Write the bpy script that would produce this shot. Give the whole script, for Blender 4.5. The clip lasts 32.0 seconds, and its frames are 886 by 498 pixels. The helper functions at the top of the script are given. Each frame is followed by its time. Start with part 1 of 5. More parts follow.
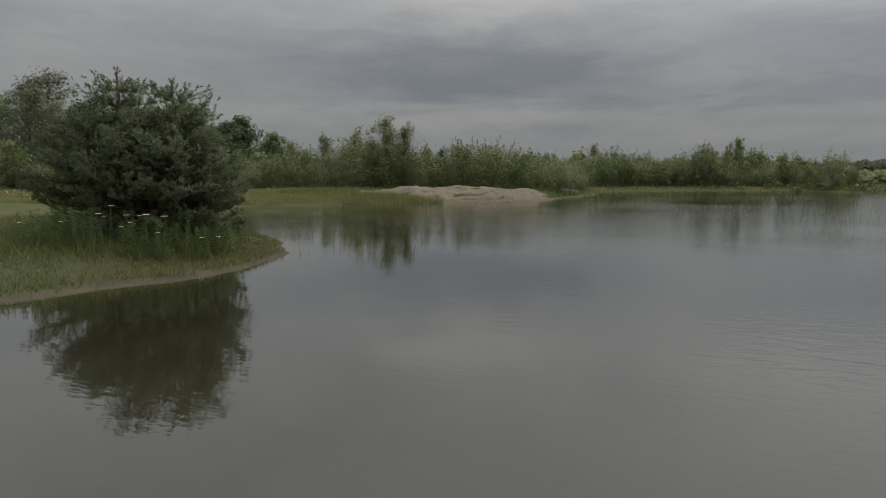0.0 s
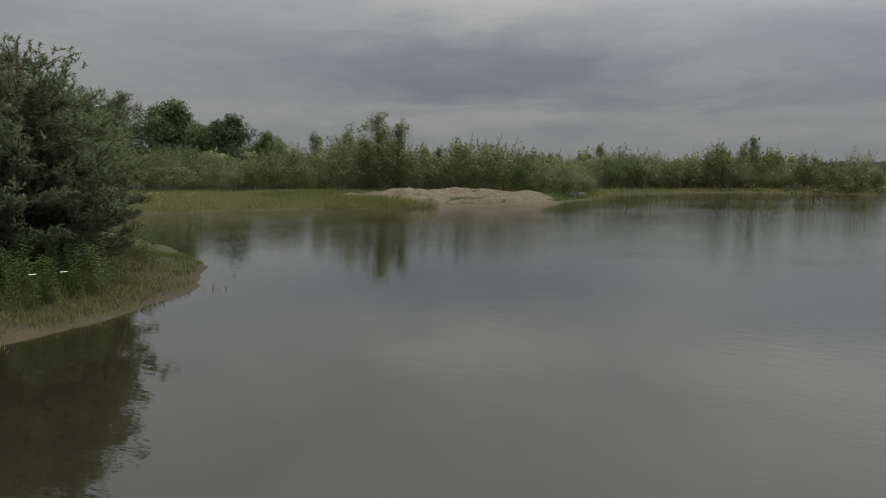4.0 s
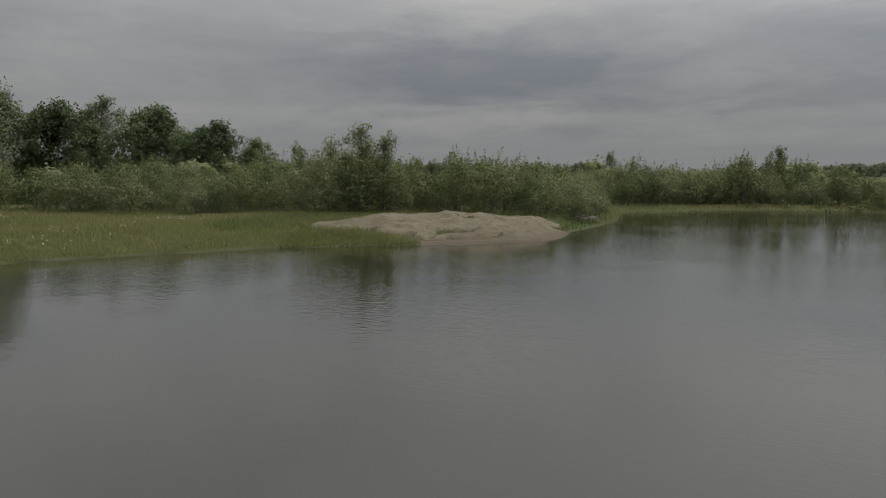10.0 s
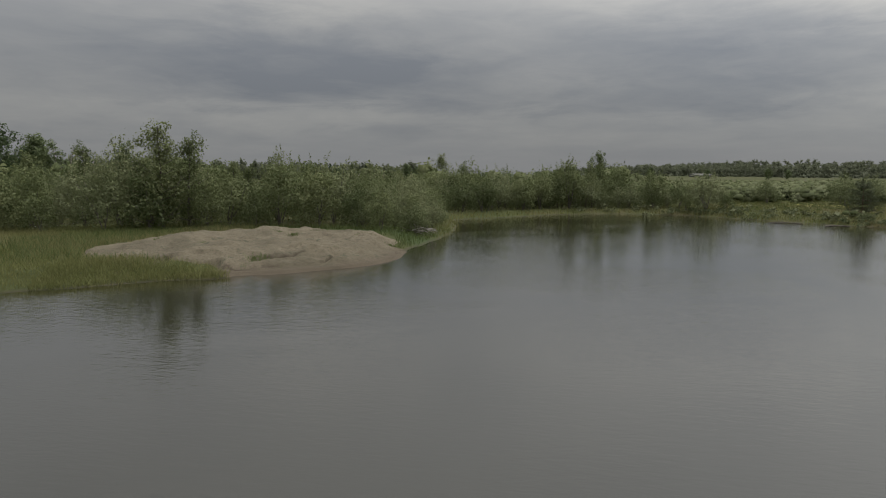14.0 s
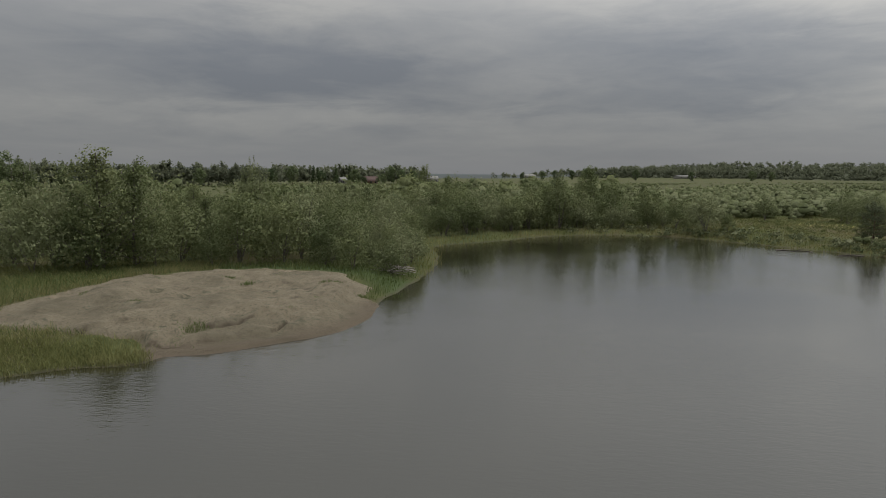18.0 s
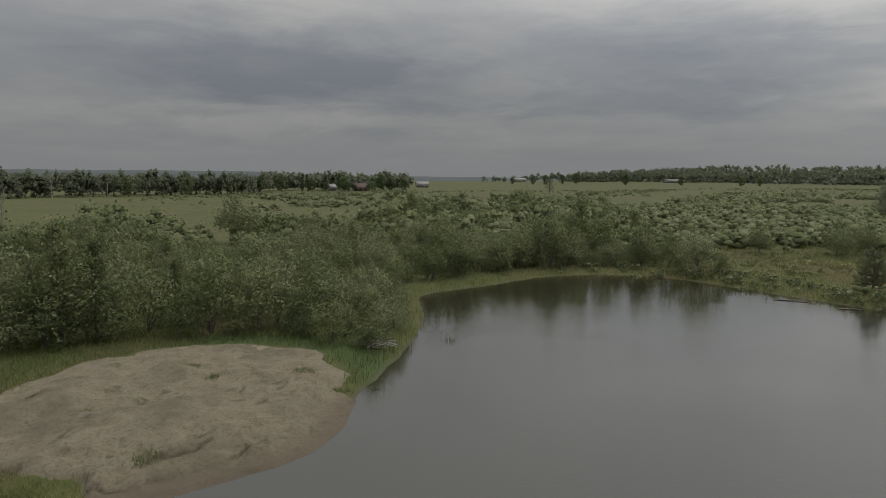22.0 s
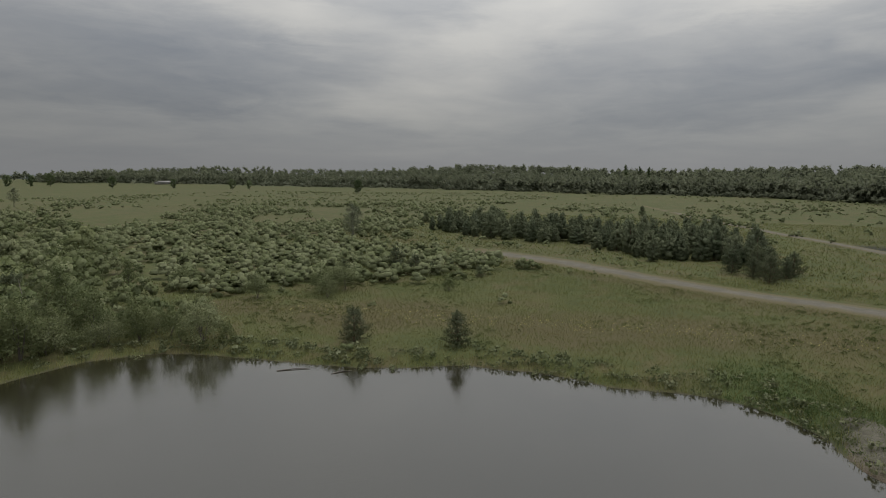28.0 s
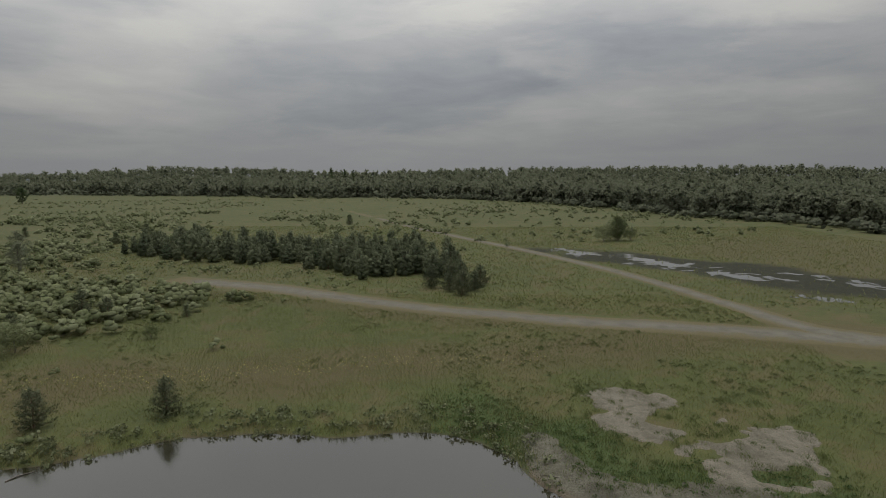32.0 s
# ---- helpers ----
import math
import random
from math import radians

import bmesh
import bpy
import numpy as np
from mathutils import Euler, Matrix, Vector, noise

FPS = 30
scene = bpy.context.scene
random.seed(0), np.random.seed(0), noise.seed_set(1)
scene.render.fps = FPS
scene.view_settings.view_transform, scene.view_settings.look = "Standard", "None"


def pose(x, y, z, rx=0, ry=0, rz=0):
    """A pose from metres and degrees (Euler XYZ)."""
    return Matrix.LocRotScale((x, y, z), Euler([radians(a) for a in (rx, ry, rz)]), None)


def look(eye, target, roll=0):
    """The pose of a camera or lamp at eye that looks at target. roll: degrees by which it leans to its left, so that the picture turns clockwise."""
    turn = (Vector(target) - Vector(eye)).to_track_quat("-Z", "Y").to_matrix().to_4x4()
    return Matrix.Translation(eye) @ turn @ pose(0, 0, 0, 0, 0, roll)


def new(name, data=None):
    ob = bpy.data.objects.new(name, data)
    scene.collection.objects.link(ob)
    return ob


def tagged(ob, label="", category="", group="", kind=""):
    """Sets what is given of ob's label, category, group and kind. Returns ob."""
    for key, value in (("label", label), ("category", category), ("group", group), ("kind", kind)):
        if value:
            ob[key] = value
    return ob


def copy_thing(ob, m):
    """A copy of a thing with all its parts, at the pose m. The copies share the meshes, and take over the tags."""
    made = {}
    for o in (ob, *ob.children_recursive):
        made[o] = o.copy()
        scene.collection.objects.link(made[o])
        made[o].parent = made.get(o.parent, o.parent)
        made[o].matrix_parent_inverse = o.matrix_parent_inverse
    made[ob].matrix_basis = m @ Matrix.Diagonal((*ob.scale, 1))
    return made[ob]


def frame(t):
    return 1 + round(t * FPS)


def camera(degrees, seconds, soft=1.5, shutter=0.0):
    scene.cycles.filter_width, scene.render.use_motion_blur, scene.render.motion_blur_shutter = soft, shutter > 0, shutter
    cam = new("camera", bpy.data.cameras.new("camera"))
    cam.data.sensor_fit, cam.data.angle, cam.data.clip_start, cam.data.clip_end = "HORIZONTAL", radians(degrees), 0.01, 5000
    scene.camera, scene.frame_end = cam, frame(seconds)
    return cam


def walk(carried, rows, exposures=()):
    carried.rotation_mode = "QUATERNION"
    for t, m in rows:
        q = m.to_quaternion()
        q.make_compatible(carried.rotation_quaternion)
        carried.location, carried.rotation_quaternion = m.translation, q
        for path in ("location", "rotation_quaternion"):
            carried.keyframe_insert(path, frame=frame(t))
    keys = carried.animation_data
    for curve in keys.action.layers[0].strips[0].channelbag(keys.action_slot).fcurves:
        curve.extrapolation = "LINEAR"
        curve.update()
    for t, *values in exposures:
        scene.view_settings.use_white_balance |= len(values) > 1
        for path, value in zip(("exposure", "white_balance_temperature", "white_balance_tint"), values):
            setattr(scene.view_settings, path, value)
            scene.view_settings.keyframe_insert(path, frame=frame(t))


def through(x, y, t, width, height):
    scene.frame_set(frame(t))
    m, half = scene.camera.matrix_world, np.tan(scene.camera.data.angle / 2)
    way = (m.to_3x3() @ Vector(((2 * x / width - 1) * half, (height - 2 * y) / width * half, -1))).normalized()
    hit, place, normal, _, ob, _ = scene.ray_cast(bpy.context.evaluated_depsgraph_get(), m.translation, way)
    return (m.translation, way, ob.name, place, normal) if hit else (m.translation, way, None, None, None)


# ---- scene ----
cam = camera(70.35, 32.0, soft=0.9)
# seconds, x, y, z, heading to the left, pitch, roll
PATH = [
    (0.0, -1.602, -10.289, 1.647, -0.81, -6.61, -0.05),
    (1.0, -1.428, -9.389, 1.587, -0.76, -6.63, -0.06),
    (2.0, -1.304, -8.352, 1.529, -0.71, -6.64, -0.04),
    (3.0, -1.268, -7.339, 1.547, -0.67, -6.62, -0.03),
    (3.5, -1.223, -6.844, 1.614, -0.64, -6.59, -0.02),
    (5.5, -0.536, -4.716, 1.866, -0.26, -6.41, 0.09),
    (6.0, -0.463, -4.221, 1.971, -0.21, -6.38, 0.11),
    (7.0, -0.314, -3.231, 2.181, -0.14, -6.37, 0.13),
    (8.0, -0.178, -2.210, 2.407, -0.08, -6.38, 0.14),
    (9.0, -0.042, -1.102, 2.697, 0.01, -6.42, 0.11),
    (10.0, -0.000, -0.000, 2.993, 0.00, -6.44, 0.07),
    (10.5, -0.016, 0.534, 3.107, -1.51, -6.45, 0.05),
    (11.0, -0.024, 1.057, 3.194, -3.66, -6.46, 0.04),
    (11.5, 0.002, 1.583, 3.243, -11.49, -6.51, 0.04),
    (12.0, 0.039, 2.116, 3.290, -13.35, -6.55, 0.04),
    (12.5, 0.127, 2.665, 3.359, -13.66, -6.55, 0.05),
    (13.0, 0.257, 3.214, 3.438, -13.69, -6.54, 0.04),
    (14.0, 0.564, 4.291, 3.605, -15.24, -6.53, 0.05),
    (14.5, 0.706, 4.817, 3.689, -16.17, -6.57, 0.05),
    (16.5, 1.384, 6.940, 4.461, -16.06, -6.50, 0.08),
    (17.0, 1.579, 7.461, 4.709, -16.44, -6.51, 0.08),
    (18.0, 2.025, 8.481, 5.316, -16.57, -6.51, 0.07),
    (19.0, 2.415, 9.343, 6.099, -16.69, -6.43, 0.07),
    (20.0, 2.641, 9.865, 6.908, -16.74, -6.37, 0.06),
    (21.0, 2.808, 10.240, 7.733, -16.75, -6.31, -0.01),
    (22.0, 3.064, 10.593, 8.576, -17.39, -6.32, -0.08),
    (23.0, 3.394, 10.944, 9.463, -20.83, -6.32, -0.14),
    (24.0, 3.752, 11.318, 10.366, -27.48, -6.37, -0.15),
    (25.0, 4.123, 11.804, 11.330, -35.02, -6.45, -0.12),
    (25.5, 4.309, 12.072, 11.834, -39.65, -6.50, -0.10),
    (27.5, 4.859, 12.974, 13.835, -56.69, -6.56, 0.26),
    (28.0, 4.991, 13.151, 14.356, -61.18, -6.53, 0.27),
    (29.0, 5.207, 13.385, 15.385, -69.53, -6.48, 0.21),
    (30.0, 5.230, 13.389, 16.378, -76.87, -6.51, 0.04),
    (31.0, 5.137, 13.295, 17.393, -83.64, -6.57, -0.14),
    (32.0, 5.022, 13.242, 18.444, -87.22, -6.62, -0.26),
]


def level_pose(x, y, z, yaw, pitch, roll):
    turn = Matrix.Rotation(radians(yaw), 4, "Z") @ Matrix.Rotation(radians(90 + pitch), 4, "X") @ Matrix.Rotation(radians(roll), 4, "Z")
    return Matrix.Translation((x, y, z)) @ turn


walk(cam, [(row[0], level_pose(*row[1:])) for row in PATH], [(0, 0.18), (8, 0.18), (14, 0.14), (20, 0.08), (26, 0.06), (30, 0.0), (32, 0.0)])

# ---------------------------------------------------------------- light
SUN_AZ, SUN_EL = 78.0, 64.0
world = bpy.data.worlds.new("overcast_sky")
scene.world = world
world.use_nodes = True
wn, wl = world.node_tree.nodes, world.node_tree.links
wn.clear()


def wnode(kind, **sets):
    n = wn.new(kind)
    for k, v in sets.items():
        n.inputs[k].default_value = v
    return n


def wmath(op, a, b=None, c=None, clamp=False):
    n = wn.new("ShaderNodeMath")
    n.operation, n.use_clamp = op, clamp
    for i, v in enumerate((a, b, c)):
        if v is None:
            continue
        if isinstance(v, (int, float)):
            n.inputs[i].default_value = v
        else:
            wl.new(v, n.inputs[i])
    return n.outputs[0]


def wmix(fac, a, b):
    n = wn.new("ShaderNodeMix")
    n.data_type = "RGBA"
    for sock, v in ((n.inputs[0], fac), (n.inputs[6], a), (n.inputs[7], b)):
        if isinstance(v, (int, float)):
            sock.default_value = v
        elif isinstance(v, tuple):
            sock.default_value = (*v, 1)
        else:
            wl.new(v, sock)
    return n.outputs[2]


def wnoise(vec, scale, detail, rough=0.55, distort=0.0):
    n = wn.new("ShaderNodeTexNoise")
    n.inputs["Scale"].default_value, n.inputs["Detail"].default_value = scale, detail
    n.inputs["Roughness"].default_value, n.inputs["Distortion"].default_value = rough, distort
    wl.new(vec, n.inputs["Vector"])
    return n.outputs["Fac"]


def wsmooth(v, lo, hi):
    n = wn.new("ShaderNodeMapRange")
    n.interpolation_type = "SMOOTHSTEP"
    n.inputs["From Min"].default_value, n.inputs["From Max"].default_value = lo, hi
    wl.new(v, n.inputs["Value"])
    return n.outputs["Result"]


def build_sky():
    co = wn.new("ShaderNodeTexCoord")
    sep = wn.new("ShaderNodeSeparateXYZ")
    wl.new(co.outputs["Generated"], sep.inputs[0])
    up = wmath("MAXIMUM", sep.outputs["Z"], 0.0)
    low = wmath("ADD", up, 0.10)
    plane = wn.new("ShaderNodeCombineXYZ")
    wl.new(wmath("DIVIDE", sep.outputs["X"], low), plane.inputs[0])
    wl.new(wmath("DIVIDE", sep.outputs["Y"], low), plane.inputs[1])
    plane = plane.outputs[0]
    broad = wnoise(plane, 0.55, 6.0, 0.52, 0.35)
    fine = wnoise(plane, 1.3, 6.0, 0.52, 0.6)
    # bearing and height of the view, in degrees, frayed by the noise
    bearing = wmath("MULTIPLY", wmath("ARCTAN2", sep.outputs["X"], sep.outputs["Y"]), 57.296)
    height = wmath("MULTIPLY", wmath("ARCSINE", sep.outputs["Z"]), 57.296)
    streak = wn.new("ShaderNodeCombineXYZ")
    wl.new(wmath("MULTIPLY", bearing, 0.10), streak.inputs[0])
    wl.new(wmath("MULTIPLY", height, 0.42), streak.inputs[1])
    fray = wnoise(streak.outputs[0], 0.9, 7.0, 0.62, 0.5)
    wisp = wnoise(streak.outputs[0], 2.0, 6.0, 0.56, 0.8)
    where = wn.new("ShaderNodeCombineXYZ")
    wl.new(wmath("ADD", bearing, wmath("MULTIPLY", wmath("SUBTRACT", broad, 0.5), 26.0)), where.inputs[0])
    wl.new(wmath("ADD", height, wmath("MULTIPLY", wmath("SUBTRACT", fray, 0.5), 7.0)), where.inputs[1])
    cloud = wmath("ADD", wmath("MULTIPLY", wmath("SUBTRACT", broad, 0.5), 0.9), wmath("MULTIPLY", wmath("SUBTRACT", fine, 0.5), 0.42))
    cloud = wmath("ADD", cloud, wmath("MULTIPLY", wmath("SUBTRACT", wisp, 0.5), 0.34))
    for at, rise, wide, high, tilt, gain in CLOUDS:
        bank = wn.new("ShaderNodeMapping")
        bank.vector_type = "TEXTURE"
        bank.inputs["Location"].default_value = (at, rise, 0)
        bank.inputs["Rotation"].default_value = (0, 0, radians(tilt))
        bank.inputs["Scale"].default_value = (wide, high, 1)
        wl.new(where.outputs[0], bank.inputs["Vector"])
        far = wn.new("ShaderNodeVectorMath")
        far.operation = "LENGTH"
        wl.new(bank.outputs[0], far.inputs[0])
        soft = wsmooth(far.outputs["Value"], 1.5, 0.3)
        cloud = wmath("ADD", cloud, wmath("MULTIPLY", soft, gain))
    thin = wmath("ADD", cloud, 0.46, clamp=True)
    # the deck is darkest near the horizon and brightest overhead
    lift = wmath("ADD", wmath("MULTIPLY", wsmooth(up, 0.02, 0.95), SKY_TOP), SKY_LOW)
    deck = wmix(thin, (0.64, 0.68, 0.745), (1.30, 1.28, 1.22))
    haze = wmix(wsmooth(up, -0.02, 0.10), (0.90, 0.93, 0.97), deck)
    # the hidden sun brightens the deck on its side
    way = wn.new("ShaderNodeVectorMath")
    way.operation = "DOT_PRODUCT"
    wl.new(co.outputs["Generated"], way.inputs[0])
    e, a = radians(SUN_EL), radians(SUN_AZ)
    way.inputs[1].default_value = (math.cos(e) * math.sin(a), math.cos(e) * math.cos(a), math.sin(e))
    glow = wmath("MULTIPLY", wsmooth(way.outputs["Value"], 0.30, 1.0), 0.34)
    lift = wmath("ADD", lift, glow)
    bg = wn.new("ShaderNodeBackground")
    wl.new(haze, bg.inputs["Color"])
    wl.new(lift, bg.inputs["Strength"])
    sky = wn.new("ShaderNodeTexSky")
    sky.sky_type, sky.sun_disc = "NISHITA", False
    sky.sun_elevation, sky.sun_rotation = radians(SUN_EL), radians(SUN_AZ)
    clear = wn.new("ShaderNodeBackground")
    wl.new(sky.outputs[0], clear.inputs["Color"])
    clear.inputs["Strength"].default_value = 0.05
    mixer = wn.new("ShaderNodeMixShader")
    mixer.inputs[0].default_value = 0.93
    wl.new(clear.outputs[0], mixer.inputs[1])
    wl.new(bg.outputs[0], mixer.inputs[2])
    out = wn.new("ShaderNodeOutputWorld")
    wl.new(mixer.outputs[0], out.inputs["Surface"])


SKY_LOW, SKY_TOP = 0.215, 0.80
# banks in the cloud deck: bearing, height, half width and half height in degrees, tilt, darker or paler
CLOUDS = [(1, 9.3, 15, 3.0, -3, -0.42), (34, 6.4, 15, 1.7, 0, -0.26), (39, 9.0, 13, 2.4, -6, -0.22), (84, 6.6, 16, 3.2, 14, -0.27), (107, 10.5, 11, 2.2, -8, -0.2),
          (5, 15.5, 9, 2.2, 0, 0.34), (-33, 8, 7, 3, 0, 0.15), (2, 5.0, 32, 1.1, 0, 0.16), (30, 15.5, 11, 2.2, 0, 0.30), (45, 14, 9, 2.4, -10, 0.46),
          (60, 8, 6.5, 5, 0, 0.40), (68, 13.5, 11, 3, 12, 0.40), (92, 14.5, 11, 1.7, 8, 0.36), (97, 10.4, 3, 1.2, 0, 0.22), (118, 13.5, 10, 2.4, 0, 0.42), (118, 6.5, 12, 1, 0, 0.14)]
build_sky()

sun = new("sun", bpy.data.lights.new("sun", "SUN"))
sun.data.energy, sun.data.angle, sun.data.color = 1.3, radians(30), (1.0, 0.96, 0.90)
sun.matrix_world = look((100 * math.sin(radians(SUN_AZ)), 100 * math.cos(radians(SUN_AZ)), 100 * math.tan(radians(SUN_EL))), (0, 0, 0))


# ---------------------------------------------------------------- materials
class Mat:
    """A node material with short calls for the usual nodes."""

    def __init__(self, name):
        self.m = bpy.data.materials.new(name)
        self.m.use_nodes = True
        self.n, self.l = self.m.node_tree.nodes, self.m.node_tree.links
        self.n.clear()
        self.out = self.n.new("ShaderNodeOutputMaterial")

    def put(self, sock, v):
        if isinstance(v, (int, float)):
            sock.default_value = v
        elif isinstance(v, tuple):
            sock.default_value = (*v, 1) if len(sock.default_value) == 4 else v
        else:
            self.l.new(v, sock)

    def position(self):
        return self.n.new("ShaderNodeNewGeometry").outputs["Position"]

    def island(self):
        return self.n.new("ShaderNodeNewGeometry").outputs["Random Per Island"]

    def object_random(self):
        return self.n.new("ShaderNodeObjectInfo").outputs["Random"]

    def attribute(self, name):
        a = self.n.new("ShaderNodeAttribute")
        a.attribute_name = name
        return a.outputs["Fac"]

    def scaled(self, vec, s):
        m = self.n.new("ShaderNodeMapping")
        m.inputs["Scale"].default_value = s
        self.l.new(vec, m.inputs["Vector"])
        return m.outputs[0]

    def noise(self, vec, scale, detail=4.0, rough=0.55, distort=0.0):
        t = self.n.new("ShaderNodeTexNoise")
        t.inputs["Scale"].default_value, t.inputs["Detail"].default_value = scale, detail
        t.inputs["Roughness"].default_value, t.inputs["Distortion"].default_value = rough, distort
        self.l.new(vec, t.inputs["Vector"])
        return t.outputs["Fac"]

    def smooth(self, v, lo, hi, a=0.0, b=1.0):
        r = self.n.new("ShaderNodeMapRange")
        r.interpolation_type = "SMOOTHSTEP"
        for k, x in (("From Min", lo), ("From Max", hi), ("To Min", a), ("To Max", b)):
            r.inputs[k].default_value = x
        self.l.new(v, r.inputs["Value"])
        return r.outputs["Result"]

    def math(self, op, a, b=0.0):
        m = self.n.new("ShaderNodeMath")
        m.operation = op
        self.put(m.inputs[0], a)
        self.put(m.inputs[1], b)
        return m.outputs[0]

    def mix(self, fac, a, b):
        m = self.n.new("ShaderNodeMix")
        m.data_type = "RGBA"
        self.put(m.inputs[0], fac)
        self.put(m.inputs[6], a)
        self.put(m.inputs[7], b)
        return m.outputs[2]

    def bump(self, height, strength, distance):
        b = self.n.new("ShaderNodeBump")
        b.inputs["Strength"].default_value, b.inputs["Distance"].default_value = strength, distance
        self.l.new(height, b.inputs["Height"])
        return b.outputs[0]

    def surface(self, colour, rough=0.8, normal=None, ior=1.45, spec=0.5, metal=0.0):
        p = self.n.new("ShaderNodeBsdfPrincipled")
        self.put(p.inputs["Base Color"], colour)
        self.put(p.inputs["Roughness"], rough)
        self.put(p.inputs["IOR"], ior)
        self.put(p.inputs["Specular IOR Level"], spec)
        self.put(p.inputs["Metallic"], metal)
        if normal is not None:
            self.l.new(normal, p.inputs["Normal"])
        self.l.new(p.outputs[0], self.out.inputs["Surface"])
        return self.m

    def leaf(self, colour, through=0.3, gloss=0.012, normal=None):
        """A leaf: diffuse, some light through it, a little gloss."""
        d, t, g = self.n.new("ShaderNodeBsdfDiffuse"), self.n.new("ShaderNodeBsdfTranslucent"), self.n.new("ShaderNodeBsdfGlossy")
        g.inputs["Roughness"].default_value = 0.45
        self.put(d.inputs["Color"], colour)
        self.put(t.inputs["Color"], colour)
        if normal is not None:
            self.l.new(normal, d.inputs["Normal"])
        m1, m2 = self.n.new("ShaderNodeMixShader"), self.n.new("ShaderNodeMixShader")
        m1.inputs[0].default_value, m2.inputs[0].default_value = through, gloss
        self.l.new(d.outputs[0], m1.inputs[1])
        self.l.new(t.outputs[0], m1.inputs[2])
        self.l.new(m1.outputs[0], m2.inputs[1])
        self.l.new(g.outputs[0], m2.inputs[2])
        self.l.new(m2.outputs[0], self.out.inputs["Surface"])
        return self.m


def leaf_material(name, dark, mid, light, spread=0.4, through=0.35, joined=False, grain=7.0):
    k = Mat(name)
    pos = k.position()
    patch = k.noise(pos, 0.35, 3.0)
    whole = k.attribute("tint") if joined else k.object_random()
    each = k.math("ADD", k.math("MULTIPLY", k.island(), 0.25), k.math("MULTIPLY", whole, 0.75))
    c = k.mix(k.smooth(each, 0.1, 0.9), dark, light)
    c = k.mix(k.math("MULTIPLY", k.smooth(patch, 0.35, 0.65), spread), c, mid)
    # shaded gaps between leaves, painted as darker colour in the bump's hollows
    gap_noise = k.noise(pos, grain, 3.0, 0.65)
    c = k.mix(k.math("MULTIPLY", k.smooth(gap_noise, 0.54, 0.40), 0.25), c, tuple(0.45 * v for v in dark))
    return k.leaf(c, through, normal=k.bump(gap_noise, 0.7, 0.5 / grain))


def bark_material(name, a, b):
    k = Mat(name)
    pos = k.position()
    grain = k.noise(k.scaled(pos, (18, 18, 4)), 1.0, 5.0, 0.6)
    return k.surface(k.mix(k.smooth(grain, 0.3, 0.7), a, b), 0.9, k.bump(grain, 0.5, 0.02))


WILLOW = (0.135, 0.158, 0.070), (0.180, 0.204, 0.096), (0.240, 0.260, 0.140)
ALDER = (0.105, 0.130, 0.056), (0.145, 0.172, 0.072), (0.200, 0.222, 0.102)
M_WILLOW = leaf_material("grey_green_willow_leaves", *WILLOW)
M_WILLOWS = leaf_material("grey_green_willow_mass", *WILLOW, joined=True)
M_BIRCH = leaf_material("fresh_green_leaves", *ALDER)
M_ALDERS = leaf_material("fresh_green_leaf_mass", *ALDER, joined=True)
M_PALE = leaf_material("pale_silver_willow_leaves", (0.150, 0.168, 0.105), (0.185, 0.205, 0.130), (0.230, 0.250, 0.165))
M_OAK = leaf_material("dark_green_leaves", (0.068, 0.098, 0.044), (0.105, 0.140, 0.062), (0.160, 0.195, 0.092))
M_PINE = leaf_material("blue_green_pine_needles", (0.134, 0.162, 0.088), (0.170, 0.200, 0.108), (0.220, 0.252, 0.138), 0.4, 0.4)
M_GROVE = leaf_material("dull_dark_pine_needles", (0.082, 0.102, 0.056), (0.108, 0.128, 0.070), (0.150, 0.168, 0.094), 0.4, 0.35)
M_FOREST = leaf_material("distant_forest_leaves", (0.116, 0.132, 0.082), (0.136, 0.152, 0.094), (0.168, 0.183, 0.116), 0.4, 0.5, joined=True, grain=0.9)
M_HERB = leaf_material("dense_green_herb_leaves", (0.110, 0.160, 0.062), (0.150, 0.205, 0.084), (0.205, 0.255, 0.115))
M_BARK = bark_material("grey_brown_bark", (0.070, 0.060, 0.050), (0.16, 0.14, 0.12))
M_DEAD = bark_material("bleached_dead_wood", (0.20, 0.18, 0.16), (0.34, 0.31, 0.28))
M_PINEBARK = bark_material("orange_brown_pine_bark", (0.085, 0.055, 0.038), (0.17, 0.11, 0.075))


def grass_material(name, dark, light, dry, dry_share):
    k = Mat(name)
    pos = k.position()
    c = k.mix(k.island(), dark, light)
    p = k.noise(k.scaled(pos, (1, 1, 0)), 0.16, 4.0, 0.6, 0.5)
    c = k.mix(k.math("MULTIPLY", k.smooth(p, 0.42, 0.66), dry_share), c, dry)
    return k.leaf(c, 0.35, 0.01)


M_GRASS = grass_material("meadow_grass_blades", (0.105, 0.125, 0.040), (0.200, 0.215, 0.080), (0.240, 0.205, 0.100), 0.5)
M_SPIT = grass_material("trampled_spit_grass", (0.090, 0.120, 0.038), (0.165, 0.190, 0.066), (0.190, 0.155, 0.078), 0.5)
M_BANK = grass_material("yellow_green_bank_grass", (0.130, 0.145, 0.052), (0.230, 0.232, 0.092), (0.260, 0.222, 0.115), 0.55)
M_LUSH = grass_material("lush_shore_grass_blades", (0.074, 0.104, 0.034), (0.135, 0.165, 0.060), (0.16, 0.165, 0.075), 0.3)
M_DRY = grass_material("tawny_meadow_grass", (0.112, 0.110, 0.044), (0.165, 0.152, 0.068), (0.14, 0.112, 0.056), 0.5)
M_REED = grass_material("yellow_green_reed_blades", (0.140, 0.155, 0.052), (0.265, 0.262, 0.105), (0.29, 0.245, 0.12), 0.5)


